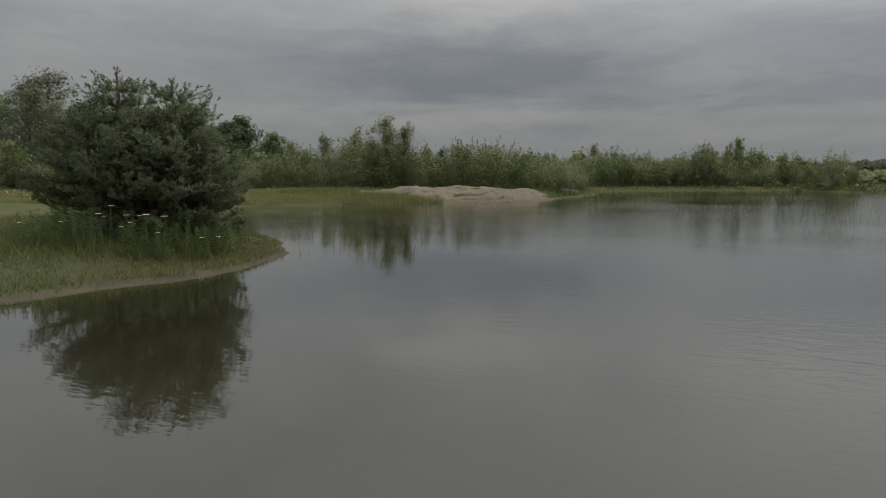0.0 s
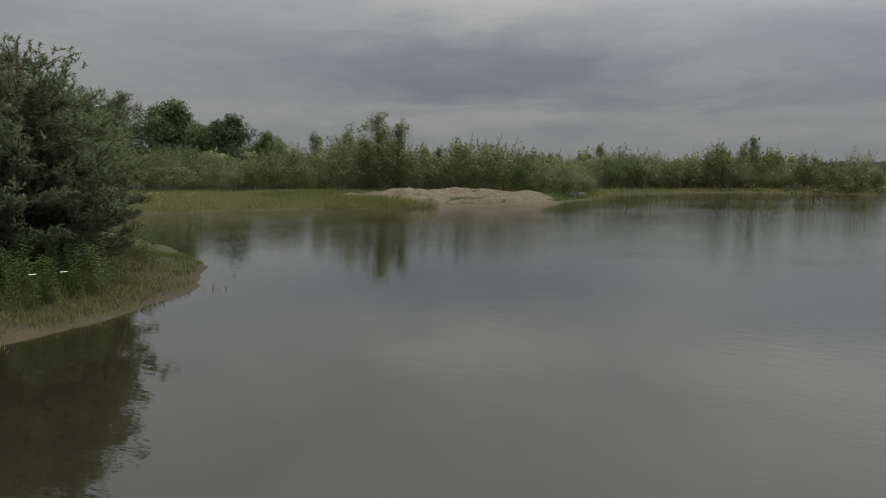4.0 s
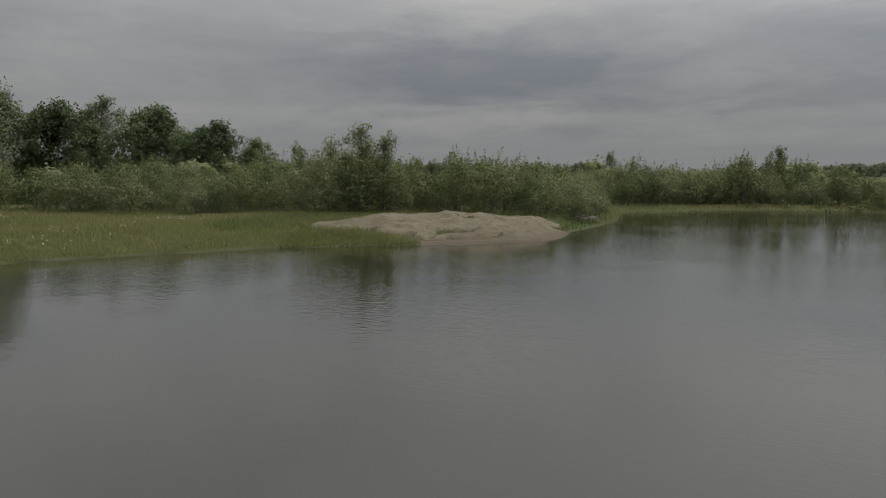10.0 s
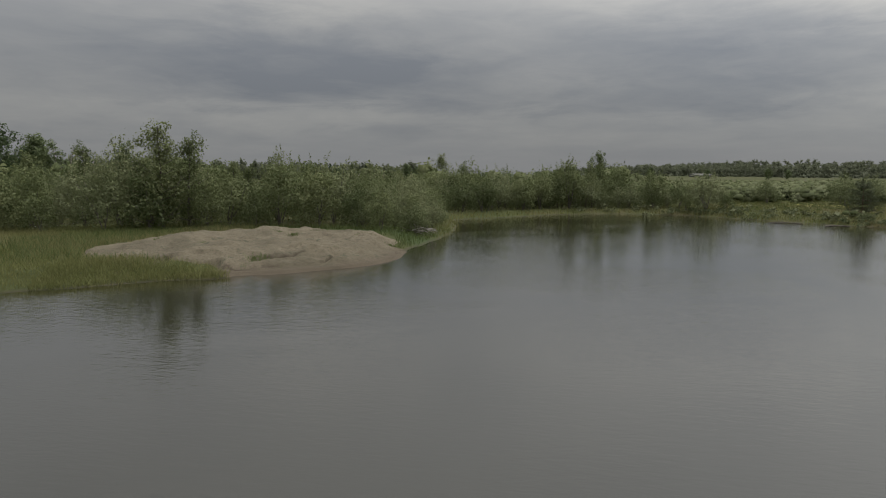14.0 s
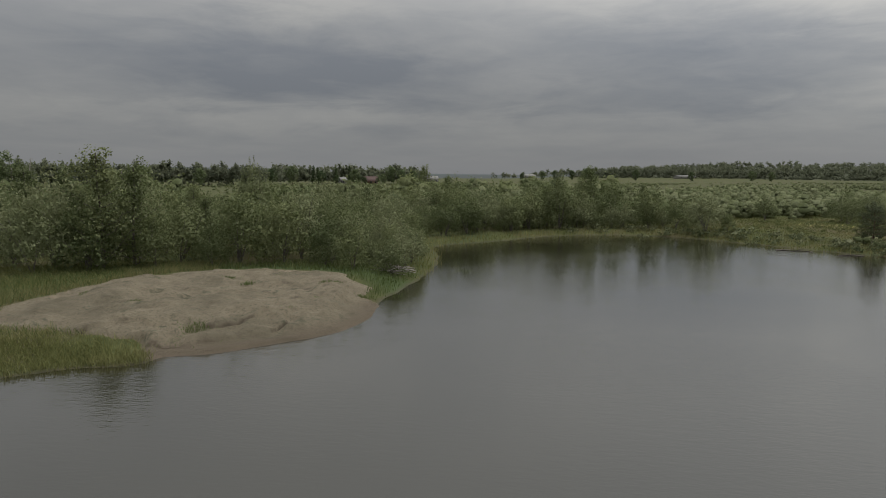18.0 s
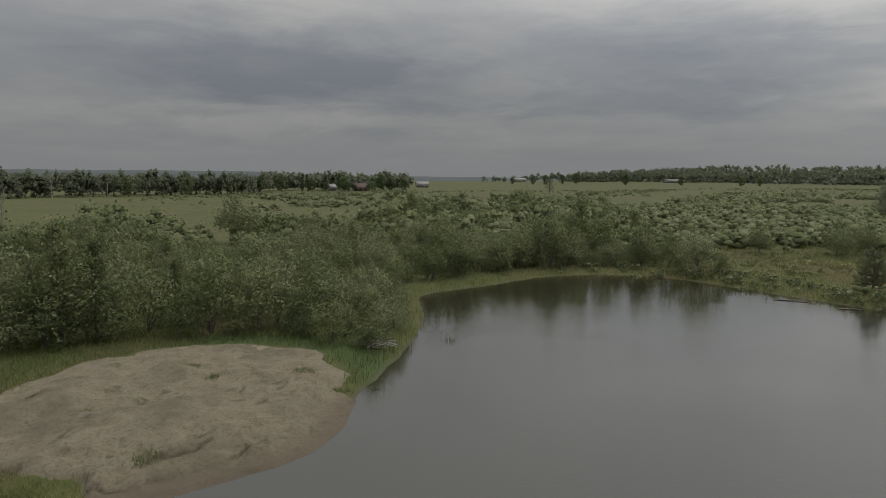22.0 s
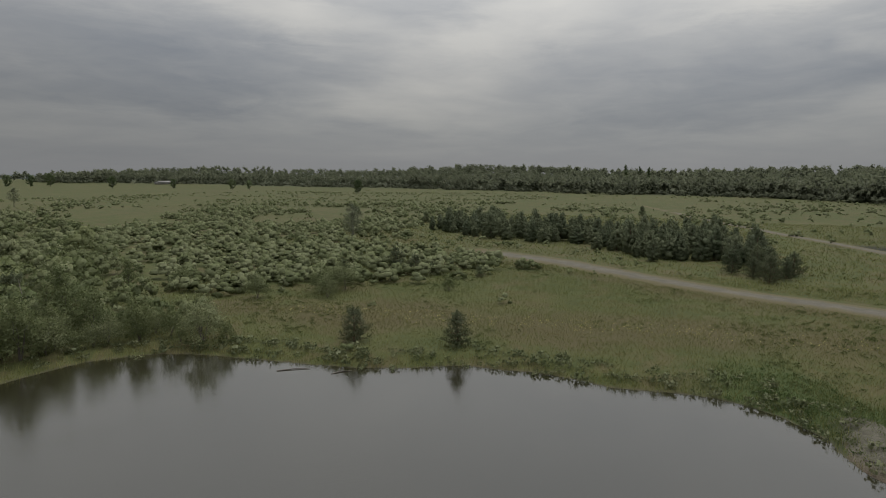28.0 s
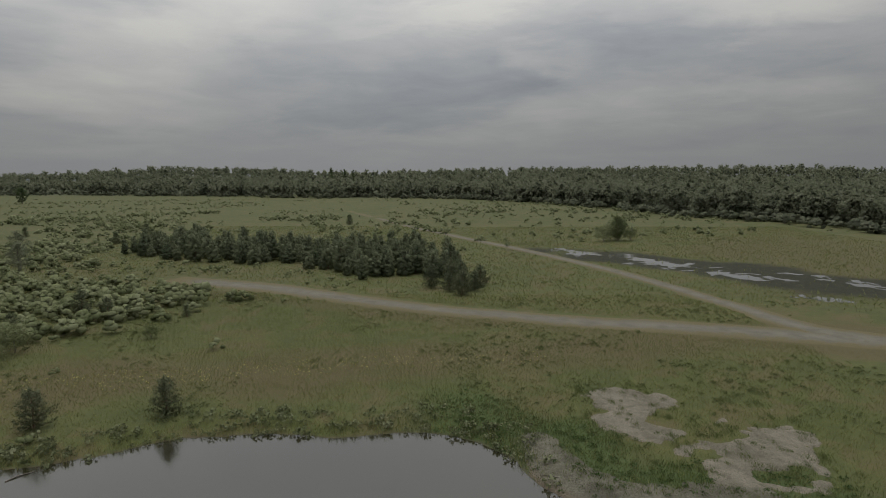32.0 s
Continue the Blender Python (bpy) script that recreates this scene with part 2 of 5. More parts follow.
def ground_material():
    k = Mat("grassy_ground_with_bare_sand")
    pos = k.position()
    flat = k.scaled(pos, (1, 1, 0))
    n_big, n_mid, n_fine = k.noise(flat, 0.035, 5.0, 0.6, 0.4), k.noise(flat, 0.7, 7.0, 0.75), k.noise(flat, 4.0, 6.0, 0.8)
    grass = k.mix(k.smooth(n_mid, 0.3, 0.7), (0.047, 0.058, 0.017), (0.078, 0.087, 0.028))
    grass = k.mix(k.math("MULTIPLY", k.smooth(n_big, 0.4, 0.7), 0.5), grass, (0.092, 0.088, 0.033))
    grass = k.mix(k.math("MULTIPLY", k.smooth(n_fine, 0.45, 0.75), 0.5), grass, (0.032, 0.040, 0.016))
    n_spot = k.noise(flat, 0.17, 5.0, 0.7, 0.6)
    grass = k.mix(k.math("MULTIPLY", k.smooth(n_spot, 0.48, 0.62), 0.7), grass, (0.092, 0.076, 0.038))
    grass = k.mix(k.math("MULTIPLY", k.smooth(n_spot, 0.48, 0.3), 0.5), grass, (0.042, 0.056, 0.022))
    dry = k.mix(k.smooth(n_fine, 0.3, 0.7), (0.066, 0.057, 0.027), (0.092, 0.077, 0.037))
    c = k.mix(k.attribute("dry"), grass, dry)
    c = k.mix(k.attribute("marsh"), c, k.mix(k.smooth(n_mid, 0.35, 0.65), (0.013, 0.015, 0.008), (0.030, 0.030, 0.016)))
    c = k.mix(k.attribute("lush"), c, k.mix(n_fine, (0.036, 0.056, 0.017), (0.062, 0.084, 0.029)))
    c = k.mix(k.attribute("wood"), c, k.mix(n_mid, (0.045, 0.052, 0.028), (0.070, 0.078, 0.042)))
    sand = k.mix(k.smooth(n_mid, 0.3, 0.72), (0.165, 0.130, 0.092), (0.245, 0.205, 0.155))
    sand = k.mix(k.math("MULTIPLY", k.smooth(n_fine, 0.5, 0.75), 0.4), sand, (0.12, 0.092, 0.064))
    edge = k.math("ADD", k.attribute("sand"), k.math("MULTIPLY", k.math("SUBTRACT", n_mid, 0.5), 0.9))
    bare = k.smooth(edge, 0.38, 0.60)
    c = k.mix(bare, c, sand)
    turf = k.mix(k.smooth(n_fine, 0.35, 0.68), (0.054, 0.048, 0.025), (0.060, 0.076, 0.027))
    c = k.mix(k.attribute("turf"), c, turf)
    c = k.mix(k.attribute("mud"), c, k.mix(k.smooth(n_mid, 0.35, 0.65), (0.046, 0.038, 0.025), (0.084, 0.070, 0.048)))
    h = k.math("ADD", k.math("MULTIPLY", n_mid, 1.0), k.math("MULTIPLY", n_fine, 0.35))
    return k.surface(c, k.smooth(k.attribute("mud"), 0.0, 1.0, 0.95, 0.85), k.bump(h, 0.6, 0.12), spec=0.25)


M_GROUND = ground_material()


def water_material():
    k = Mat("turbid_pond_water")
    pos = k.position()
    flat = k.scaled(pos, (1, 1, 0))
    slant = k.n.new("ShaderNodeVectorRotate")
    slant.rotation_type = "Z_AXIS"
    slant.inputs["Angle"].default_value = radians(28)
    k.l.new(flat, slant.inputs["Vector"])
    slant = slant.outputs[0]
    swell = k.noise(k.scaled(slant, (1.0, 1.9, 1)), 0.8, 2.0, 0.5, 0.3)
    ripple = k.noise(k.scaled(slant, (1.0, 2.8, 1)), 5.5, 2.0, 0.45, 0.25)
    chop = k.noise(k.scaled(slant, (1.0, 2.6, 1)), 2.3, 2.0, 0.5, 0.35)
    fine = k.noise(k.scaled(slant, (1.0, 2.2, 1)), 15.0, 2.0, 0.5, 0.2)
    # the wind roughens the open pond and leaves the lee of the spit calm
    lee = k.n.new("ShaderNodeVectorMath")
    lee.operation = "DISTANCE"
    k.l.new(flat, lee.inputs[0])
    lee.inputs[1].default_value = (-6.0, -1.0, 0.0)
    gust = k.math("MULTIPLY", k.smooth(k.noise(flat, 0.13, 3.0, 0.55, 0.7), 0.36, 0.64, 0.5, 1.15), k.smooth(lee.outputs["Value"], 4.0, 17.0, 0.20, 1.0))
    h = k.math("ADD", k.math("ADD", k.math("MULTIPLY", swell, 0.10), k.math("MULTIPLY", k.math("MULTIPLY", chop, 0.40), gust)), k.math("MULTIPLY", k.math("ADD", k.math("MULTIPLY", ripple, 0.26), k.math("MULTIPLY", fine, 0.10)), gust))
    murk = k.mix(k.smooth(k.noise(flat, 0.06, 3.0), 0.3, 0.7), (0.0200, 0.0185, 0.0098), (0.0235, 0.0220, 0.0130))
    made = k.surface(murk, 0.015, k.bump(h, 0.34, 0.05), ior=1.5, spec=0.5)
    film = next(n for n in k.n if n.type == "BSDF_PRINCIPLED")
    k.l.new(film.inputs["Normal"].links[0].from_socket, film.inputs["Coat Normal"])
    film.inputs["Coat Weight"].default_value, film.inputs["Coat Roughness"].default_value, film.inputs["Coat IOR"].default_value = 0.75, 0.01, 1.34
    return made


M_WATER = water_material()


def road_material():
    k = Mat("pale_gravel_track")
    pos = k.position()
    flat = k.scaled(pos, (1, 1, 0))
    n_mid, n_fine = k.noise(flat, 0.45, 5.0, 0.6), k.noise(flat, 4.0, 4.0, 0.7)
    gravel = k.mix(k.smooth(n_mid, 0.3, 0.7), (0.096, 0.089, 0.071), (0.138, 0.129, 0.106))
    verge = k.mix(k.smooth(n_fine, 0.3, 0.7), (0.085, 0.078, 0.038), (0.120, 0.098, 0.054))
    e = k.math("ADD", k.attribute("edge"), k.math("MULTIPLY", k.math("SUBTRACT", n_mid, 0.5), 1.3))
    return k.surface(k.mix(k.smooth(e, 0.20, 0.75), gravel, verge), 0.95, k.bump(n_fine, 0.5, 0.05), spec=0.2)


M_ROAD = road_material()


def plain(name, colour, rough=0.7, vary=0.2, scale=3.0):
    k = Mat(name)
    n = k.noise(k.position(), scale, 4.0)
    low = tuple(c * (1 - vary) for c in colour)
    return k.surface(k.mix(n, low, colour), rough)


M_PETAL = plain("white_petals", (0.78, 0.78, 0.74))
M_YOLK = plain("yellow_flower_centre", (0.55, 0.40, 0.06))
M_YELLOW = plain("yellow_meadow_flowers", (0.55, 0.50, 0.16))
M_ROOF = plain("red_brown_roof_sheet", (0.085, 0.050, 0.042), 0.8)
M_WALL = plain("pale_render_wall", (0.22, 0.215, 0.20), 0.8)
M_WOODWALL = plain("brown_board_wall", (0.16, 0.10, 0.07), 0.8)
M_GLASSDARK = plain("dark_window_pane", (0.03, 0.035, 0.04), 0.1)
# blue-grey base colour stands in for the haze of distance
M_HILLS = plain("far_hills_haze_tinted", (0.070, 0.084, 0.084), 1.0, 0.45, 0.006)


# ---------------------------------------------------------------- geometry helpers
class Geo:
    """Collects vertices and faces of 3 or 4 corners, and makes one mesh of them."""

    def __init__(self):
        self.v, self.f, self.w, self.count = [], [], [], 0

    def add(self, verts, faces, ways=None):
        verts, faces = np.asarray(verts, float), np.asarray(faces, int)
        self.v.append(verts)
        self.f.append(faces + self.count)
        self.w.append(np.zeros(verts.shape) if ways is None else ways)
        self.count += len(verts)
        return self

    def mesh(self, name, material, smooth=False, attrs=None, soft=False):
        v = np.concatenate(self.v)
        me = bpy.data.meshes.new(name)
        sizes = np.concatenate([np.full(len(f), f.shape[1]) for f in self.f])
        loops = np.concatenate([f.ravel() for f in self.f])
        me.vertices.add(len(v))
        me.vertices.foreach_set("co", v.astype(np.float32).ravel())
        me.loops.add(len(loops))
        me.loops.foreach_set("vertex_index", loops.astype(np.int32))
        me.polygons.add(len(sizes))
        me.polygons.foreach_set("loop_start", np.concatenate([[0], np.cumsum(sizes)[:-1]]).astype(np.int32))
        me.polygons.foreach_set("loop_total", sizes.astype(np.int32))
        me.update(calc_edges=True)
        if smooth or soft:
            me.polygons.foreach_set("use_smooth", np.ones(len(sizes), bool))
        if soft:
            me.normals_split_custom_set_from_vertices(np.concatenate(self.w))
        for key, values in (attrs or {}).items():
            me.attributes.new(key, "FLOAT", "POINT").data.foreach_set("value", np.asarray(values, np.float32))
        me.materials.append(material)
        return me


def part(name, mesh, parent=None, label=""):
    ob = new(name, mesh)
    if parent is not None:
        ob.parent = parent
    return tagged(ob, label)


def unit(v):
    return v / np.maximum(np.linalg.norm(v, axis=-1, keepdims=True), 1e-9)


def tube(points, radii, sides=6):
    """A tapered tube along points."""
    p, r = np.asarray(points, float), np.asarray(radii, float)
    d = unit(np.gradient(p, axis=0))
    side = unit(np.cross(d, np.where(np.abs(d[:, 2:3]) > 0.9, [[1.0, 0, 0]], [[0, 0, 1.0]])))
    other = np.cross(d, side)
    a = np.arange(sides) * 2 * np.pi / sides
    ring = p[:, None] + r[:, None, None] * (np.cos(a)[None, :, None] * side[:, None] + np.sin(a)[None, :, None] * other[:, None])
    n = len(p)
    i, j = np.meshgrid(np.arange(n - 1), np.arange(sides), indexing="ij")
    k = (j + 1) % sides
    faces = np.stack([i * sides + j, i * sides + k, (i + 1) * sides + k, (i + 1) * sides + j], -1).reshape(-1, 4)
    return ring.reshape(-1, 3), faces


def leaves(rng, at, out, length, width, loose=0.5, crisp=0.35):
    """Pointed leaf blades across the outward way, shaded as one soft mass: corners, faces and shading ways."""
    n = len(at)
    face = unit(out + rng.normal(0, loose, (n, 3)))
    axis = unit(np.cross(face, rng.normal(0, 1, (n, 3))))
    side = np.cross(face, axis)
    ln, wd = length * rng.uniform(0.6, 1.35, (n, 1)), width * rng.uniform(0.6, 1.35, (n, 1))
    v = np.stack([at - axis * ln * 0.5, at - side * wd * 0.5 - face * wd * 0.1, at + axis * ln * 0.5, at + side * wd * 0.5 - face * wd * 0.1], 1)
    way = unit(out + crisp * face)
    return v.reshape(-1, 3), np.arange(4 * n).reshape(-1, 4), np.repeat(way, 4, 0)


def clumps(rng, centres, radii, per, shell=0.55):
    """Points in ragged balls: places and outward ways."""
    c, r = np.repeat(centres, per, 0), np.repeat(radii, per, 0)
    d = unit(rng.normal(0, 1, c.shape))
    depth = shell + (1.08 - shell) * rng.random((len(c), 1)) ** 0.7
    if r.ndim == 1:
        r = r[:, None]
    return c + d * r * depth, unit(d + [0, 0, 0.25])


def sprays(rng, centres, radii, per, mid):
    """Leaves gathered loosely about the boughs of a bush: places and outward ways."""
    c, r = np.repeat(centres, per, 0), np.repeat(radii, per, 0)
    d = unit(rng.normal(0, 1, c.shape) + [0, 0, 0.25])
    at = c + d * r * np.clip(rng.normal(0.74, 0.27, (len(c), 1)), 0.05, 1.5)
    return at, unit(0.85 * d + 0.55 * unit(at - mid) + [0, 0, 0.15])


def domes(rng, centres, radii, sides=5, rings=2, ragged=0.12, low=-40, high=40):
    """Lumpy hearts that close the clumps: corners, faces of four and three, and shading ways."""
    n = len(centres)
    radii = np.broadcast_to(np.asarray(radii, float).reshape(n, -1), (n, 3))
    el = np.radians(np.linspace(low, high, rings))
    a = np.arange(sides) * 2 * np.pi / sides
    ring = np.stack([np.cos(el)[:, None] * np.cos(a)[None], np.cos(el)[:, None] * np.sin(a)[None], np.repeat(np.sin(el)[:, None], sides, 1)], -1).reshape(-1, 3)
    one = np.concatenate([ring, [[0, 0, 1.0]]])
    v = one[None] * (1 + rng.normal(0, ragged, (n, len(one), 1))) * radii[:, None] + np.asarray(centres)[:, None]
    i, j = np.meshgrid(np.arange(rings - 1), np.arange(sides), indexing="ij")
    k = (j + 1) % sides
    q = np.stack([i * sides + j, i * sides + k, (i + 1) * sides + k, (i + 1) * sides + j], -1).reshape(-1, 4)
    j = np.arange(sides)
    t = np.stack([(rings - 1) * sides + j, (rings - 1) * sides + (j + 1) % sides, 0 * j + rings * sides], -1)
    off = (np.arange(n) * len(one))[:, None, None]
    ways = np.broadcast_to(unit(one + [0, 0, 0.25])[None], v.shape)
    return v.reshape(-1, 3), (q[None] + off).reshape(-1, 4), (t[None] + off).reshape(-1, 3), ways.reshape(-1, 3)


# value noise for the land's form
_perm = np.random.RandomState(7).random((256, 256))


def vnoise(x, y, scale):
    x, y = np.asarray(x) / scale, np.asarray(y) / scale
    i, j = np.floor(x).astype(int), np.floor(y).astype(int)
    u, w = x - i, y - j
    u, w = u * u * (3 - 2 * u), w * w * (3 - 2 * w)
    g = lambda a, b: _perm[a % 256, b % 256]
    return (g(i, j) * (1 - u) + g(i + 1, j) * u) * (1 - w) + (g(i, j + 1) * (1 - u) + g(i + 1, j + 1) * u) * w - 0.5


def fbm(x, y, scale, octaves=4):
    return sum(vnoise(x + 31.7 * k, y - 17.3 * k, scale / 2**k) / 2**k for k in range(octaves))


def step(v, lo, hi):
    t = np.clip((v - lo) / (hi - lo), 0, 1)
    return t * t * (3 - 2 * t)


# ---------------------------------------------------------------- the land
SHORE = [(-9, -3.6), (-16, -9), (-18, -20), (-8, -33), (8, -36), (24, -28), (33, -14), (36.5, -3), (37, 4.5), (40.5, 9), (45, 11), (47.6, 14),
         (48.4, 18), (47.5, 23), (47.7, 28.5), (46.6, 34), (43.4, 39.2), (41, 46), (39.6, 51), (37.6, 56.8), (33.5, 59.8), (28, 60.3), (21.5, 57.5),
         (15.6, 55.2), (14.2, 51), (12.6, 45.2), (9, 38.2), (7.2, 35.2), (5, 30.8), (2.2, 28.8), (-0.9, 28.5), (-1.6, 27.7), (-6, 26.9), (-11.3, 24.5),
         (-15.7, 21), (-16.5, 16.5), (-11.3, 12.8), (-7.2, 8.2), (-5.4, 5.5), (-4.95, 3.6), (-5.05, 1.4), (-6.1, -0.7)]


def spline(points, closed, each=10):
    p, out = np.array(points, float), []
    n = len(p)
    for i in range(n if closed else n - 1):
        a, b, c, d = (p[(i + k) % n] if closed else p[min(max(i + k, 0), n - 1)] for k in (-1, 0, 1, 2))
        t = np.linspace(0, 1, each, endpoint=False)[:, None]
        out.append(0.5 * (2 * b + (c - a) * t + (2 * a - 5 * b + 4 * c - d) * t**2 + (3 * b - a - 3 * c + d) * t**3))
    if not closed:
        out.append(p[-1:])
    return np.concatenate(out)


SHORE_LINE = spline(SHORE, True, 6)


def line_distance(x, y, line, closed):
    """The distance to a line of points, and where along it (0 to 1)."""
    a = line
    b = np.roll(line, -1, 0)
    if not closed:
        a, b = a[:-1], b[:-1]
    if 0 < x.size <= 400:
        d, p = b - a, np.stack([x.ravel(), y.ravel()], -1)[:, None]
        t = np.clip(((p - a) * d).sum(-1) / ((d * d).sum(-1) + 1e-12), 0, 1)
        q = ((p - a - t[..., None] * d) ** 2).sum(-1)
        k = q.argmin(1)
        r = np.arange(len(k))
        return np.sqrt(q[r, k]).reshape(x.shape), ((k + t[r, k]) / len(a)).reshape(x.shape)
    best, along = np.full(x.shape, 1e9), np.zeros(x.shape)
    for k in range(len(a)):
        d = b[k] - a[k]
        t = np.clip(((x - a[k, 0]) * d[0] + (y - a[k, 1]) * d[1]) / (d @ d + 1e-12), 0, 1)
        q = (x - a[k, 0] - t * d[0]) ** 2 + (y - a[k, 1] - t * d[1]) ** 2
        near = q < best
        best[near], along[near] = q[near], (k + t[near]) / len(a)
    return np.sqrt(best), along


def inside(x, y, line):
    if x.size <= 400:
        (ax, ay), (bx, by) = line.T, np.roll(line, -1, 0).T
        px, py = x.reshape(-1, 1), y.reshape(-1, 1)
        cross = (ay > py) != (by > py)
        with np.errstate(divide="ignore", invalid="ignore"):
            hit = cross & (px < (bx - ax) * (py - ay) / (by - ay) + ax)
        return (hit.sum(1) % 2 == 1).reshape(x.shape)
    odd = np.zeros(x.shape, bool)
    for (ax, ay), (bx, by) in zip(line, np.roll(line, -1, 0)):
        cross = (ay > y) != (by > y)
        with np.errstate(divide="ignore", invalid="ignore"):
            odd ^= cross & (x < (bx - ax) * (y - ay) / (by - ay) + ax)
    return odd


def shore_distance(x, y):
    """Metres from the water's edge: negative in the pond."""
    x, y = np.asarray(x, float), np.asarray(y, float)
    far = (np.abs(x - 15) > 75) | (np.abs(y - 12) > 90)
    s = np.full(x.shape, 60.0)
    k = ~far
    d, _ = line_distance(x[k], y[k], SHORE_LINE, True)
    s[k] = np.where(inside(x[k], y[k], SHORE_LINE), -d, d)
    return s + 0.5 * fbm(x, y, 2.6, 3) * (np.abs(s) < 20)


def ellipse(x, y, cx, cy, rx, ry, turn=0.0):
    c, s = math.cos(radians(turn)), math.sin(radians(turn))
    u, w = (x - cx) * c + (y - cy) * s, -(x - cx) * s + (y - cy) * c
    return np.sqrt((u / rx) ** 2 + (w / ry) ** 2)


def hills(x, y):
    h = 20 * np.exp(-(((x - 850) / 330) ** 2 + ((y - 900) / 260) ** 2))
    h += 18 * np.exp(-(((x - 900) / 220) ** 2 + ((y - 420) / 200) ** 2))
    h += 17 * np.exp(-(((x - 950) / 280) ** 2 + ((y + 60) / 330) ** 2))
    h += 12 * np.exp(-(((x - 760) / 200) ** 2 + ((y + 380) / 190) ** 2))
    return h


def land(x, y, s=None):
    """The height of the ground, and what covers it."""
    x, y = np.asarray(x, float), np.asarray(y, float)
    s = shore_distance(x, y) if s is None else s
    bank = np.where(s > 0, 0.05 + 0.38 * step(s, 0.1, 2.6), -0.1 + 0.12 * np.maximum(s, -8) * 1.2)
    bank = np.where((s > -0.25) & (s <= 0.1), 0.05 * (s + 0.02) / 0.12, bank)
    z = bank + 0.16 * fbm(x, y, 9, 4) * step(s, 0.5, 5) + 0.5 * fbm(x, y, 60, 2) * step(s, 12, 60)
    mound = ellipse(x, y, 1.0, 35.7, 7.9, 8.2, -6)
    body = (1 - step(mound, 0.55, 1.08)) * step(s, 0.1, 5.5)
    z = z + 0.14 * body + 0.16 * body * fbm(x, y, 1.8, 4)
    z = z + hills(x, y)
    wet = 1 - step(ellipse(x, y, 126, -34, 62, 19, 40), 0.8, 1.1)
    z = z * (1 - wet) + 0.4 * wet
    return z


def marsh_share(x, y):
    e = ellipse(x, y, 126, -34, 54, 13, 40) + 0.5 * fbm(x, y, 12, 4)
    return 1 - step(e, 0.65, 1.05)


# the woods: bearing from the pond, where they begin and how deep they are
WOOD_AZ = [-60, -14, -8, 0, 2, 14, 15, 24, 27, 30, 40, 52, 60, 76, 88, 96, 106, 114, 122, 150]
WOOD_START = [330, 330, 345, 360, 470, 480, 1300, 1300, 1000, 900, 850, 700, 640, 520, 480, 410, 330, 280, 240, 220]
WOOD_DEPTH = [60, 60, 60, 60, 60, 60, 40, 40, 60, 150, 300, 480, 560, 620, 640, 680, 720, 720, 720, 300]


def wood_share(x, y):
    """Where leaf litter and undergrowth cover the ground below the trees."""
    az, d = np.degrees(np.arctan2(x - 5, y - 13)), np.hypot(x - 5, y - 13) + 30 * fbm(x, y, 80, 3)
    a = np.interp(az, WOOD_AZ, WOOD_START)
    return step(d, a, a + 40) * (1 - step(d, a + np.interp(az, WOOD_AZ, WOOD_DEPTH) + 100, a + np.interp(az, WOOD_AZ, WOOD_DEPTH) + 300)) * step(az, 29, 33)


def covers(x, y, s):
    mound = np.minimum(ellipse(x, y, 0.3, 35.4, 7.2, 7.5, -6), ellipse(x, y, 3.0, 31.6, 5.2, 4.2, 45)) + 0.25 * fbm(x, y, 3, 3)
    sand = 1 - step(mound, 0.86, 1.10)
    sand = sand * (1 - step(-x - 1.2, 0, 0.5) * (1 - step(y + 0.37 * (x + 4) + 0.8 * fbm(x, y, 1.5, 2), 30.2, 30.9)))
    isl = (np.abs(x + 7) < 5) & (y < 6) & (y > -5)
    for cx, cy, rx, ry, tn in ((-24, 23, 5, 1.4, 20),):
        e = ellipse(x, y, cx, cy, rx, ry, tn) + 0.5 * fbm(x, y, 4, 3)
        sand = np.maximum(sand, (1 - step(e, 0.72, 1.15)) * 0.85)
    mud = (1 - step(s + 2.0 * fbm(x, y, 3.0, 3), 1.2, 4.4)) * step(-y, -11.5, -8) * step(x, 33, 36)
    mud = np.maximum(mud, 1 - step(s, -0.1, 0.22))
    mud = np.maximum(mud, np.where(isl, (1 - step(s + 1.1 * fbm(x, y, 1.1, 3), 0.0, 0.5)) * 0.8, 0))
    lush = (1 - step(s + 3.0 * fbm(x, y, 4, 3), 4.5, 9.0)) * step(x, 30, 36) * (1 - step(y, 12, 22)) * step(y, -14, -6)
    back = 1 - step(np.abs(ellipse(x, y, -0.2, 35.7, 9.2, 8.4, -6) - 1), 0.06, 0.2)
    lush = np.maximum(lush, back * step(y, 33, 36))
    d, _ = line_distance(x, y, DRY_LINE, False)
    dry = (1 - step(d + 7 * fbm(x, y, 10, 4), 2, 9)) * 0.9
    d, _ = line_distance(x, y, VERGE_LINE, False)
    dry = np.maximum(dry, (1 - step(d + 4 * fbm(x, y, 8, 4), 0.5, 4.5)) * 0.85)
    d2 = ellipse(x, y, 150, -62, 60, 26, -20) + 0.6 * fbm(x, y, 20, 3)
    dry = np.maximum(dry, 0.7 * (1 - step(d2, 0.6, 1.2)))
    dry = np.maximum(dry, 0.25 * step(fbm(x, y, 70, 4), 0.16, 0.42) * step(x, 60, 120))
    return np.clip(sand, 0, 1), np.clip(mud, 0, 1), np.clip(lush, 0, 1), np.clip(dry, 0, 1)


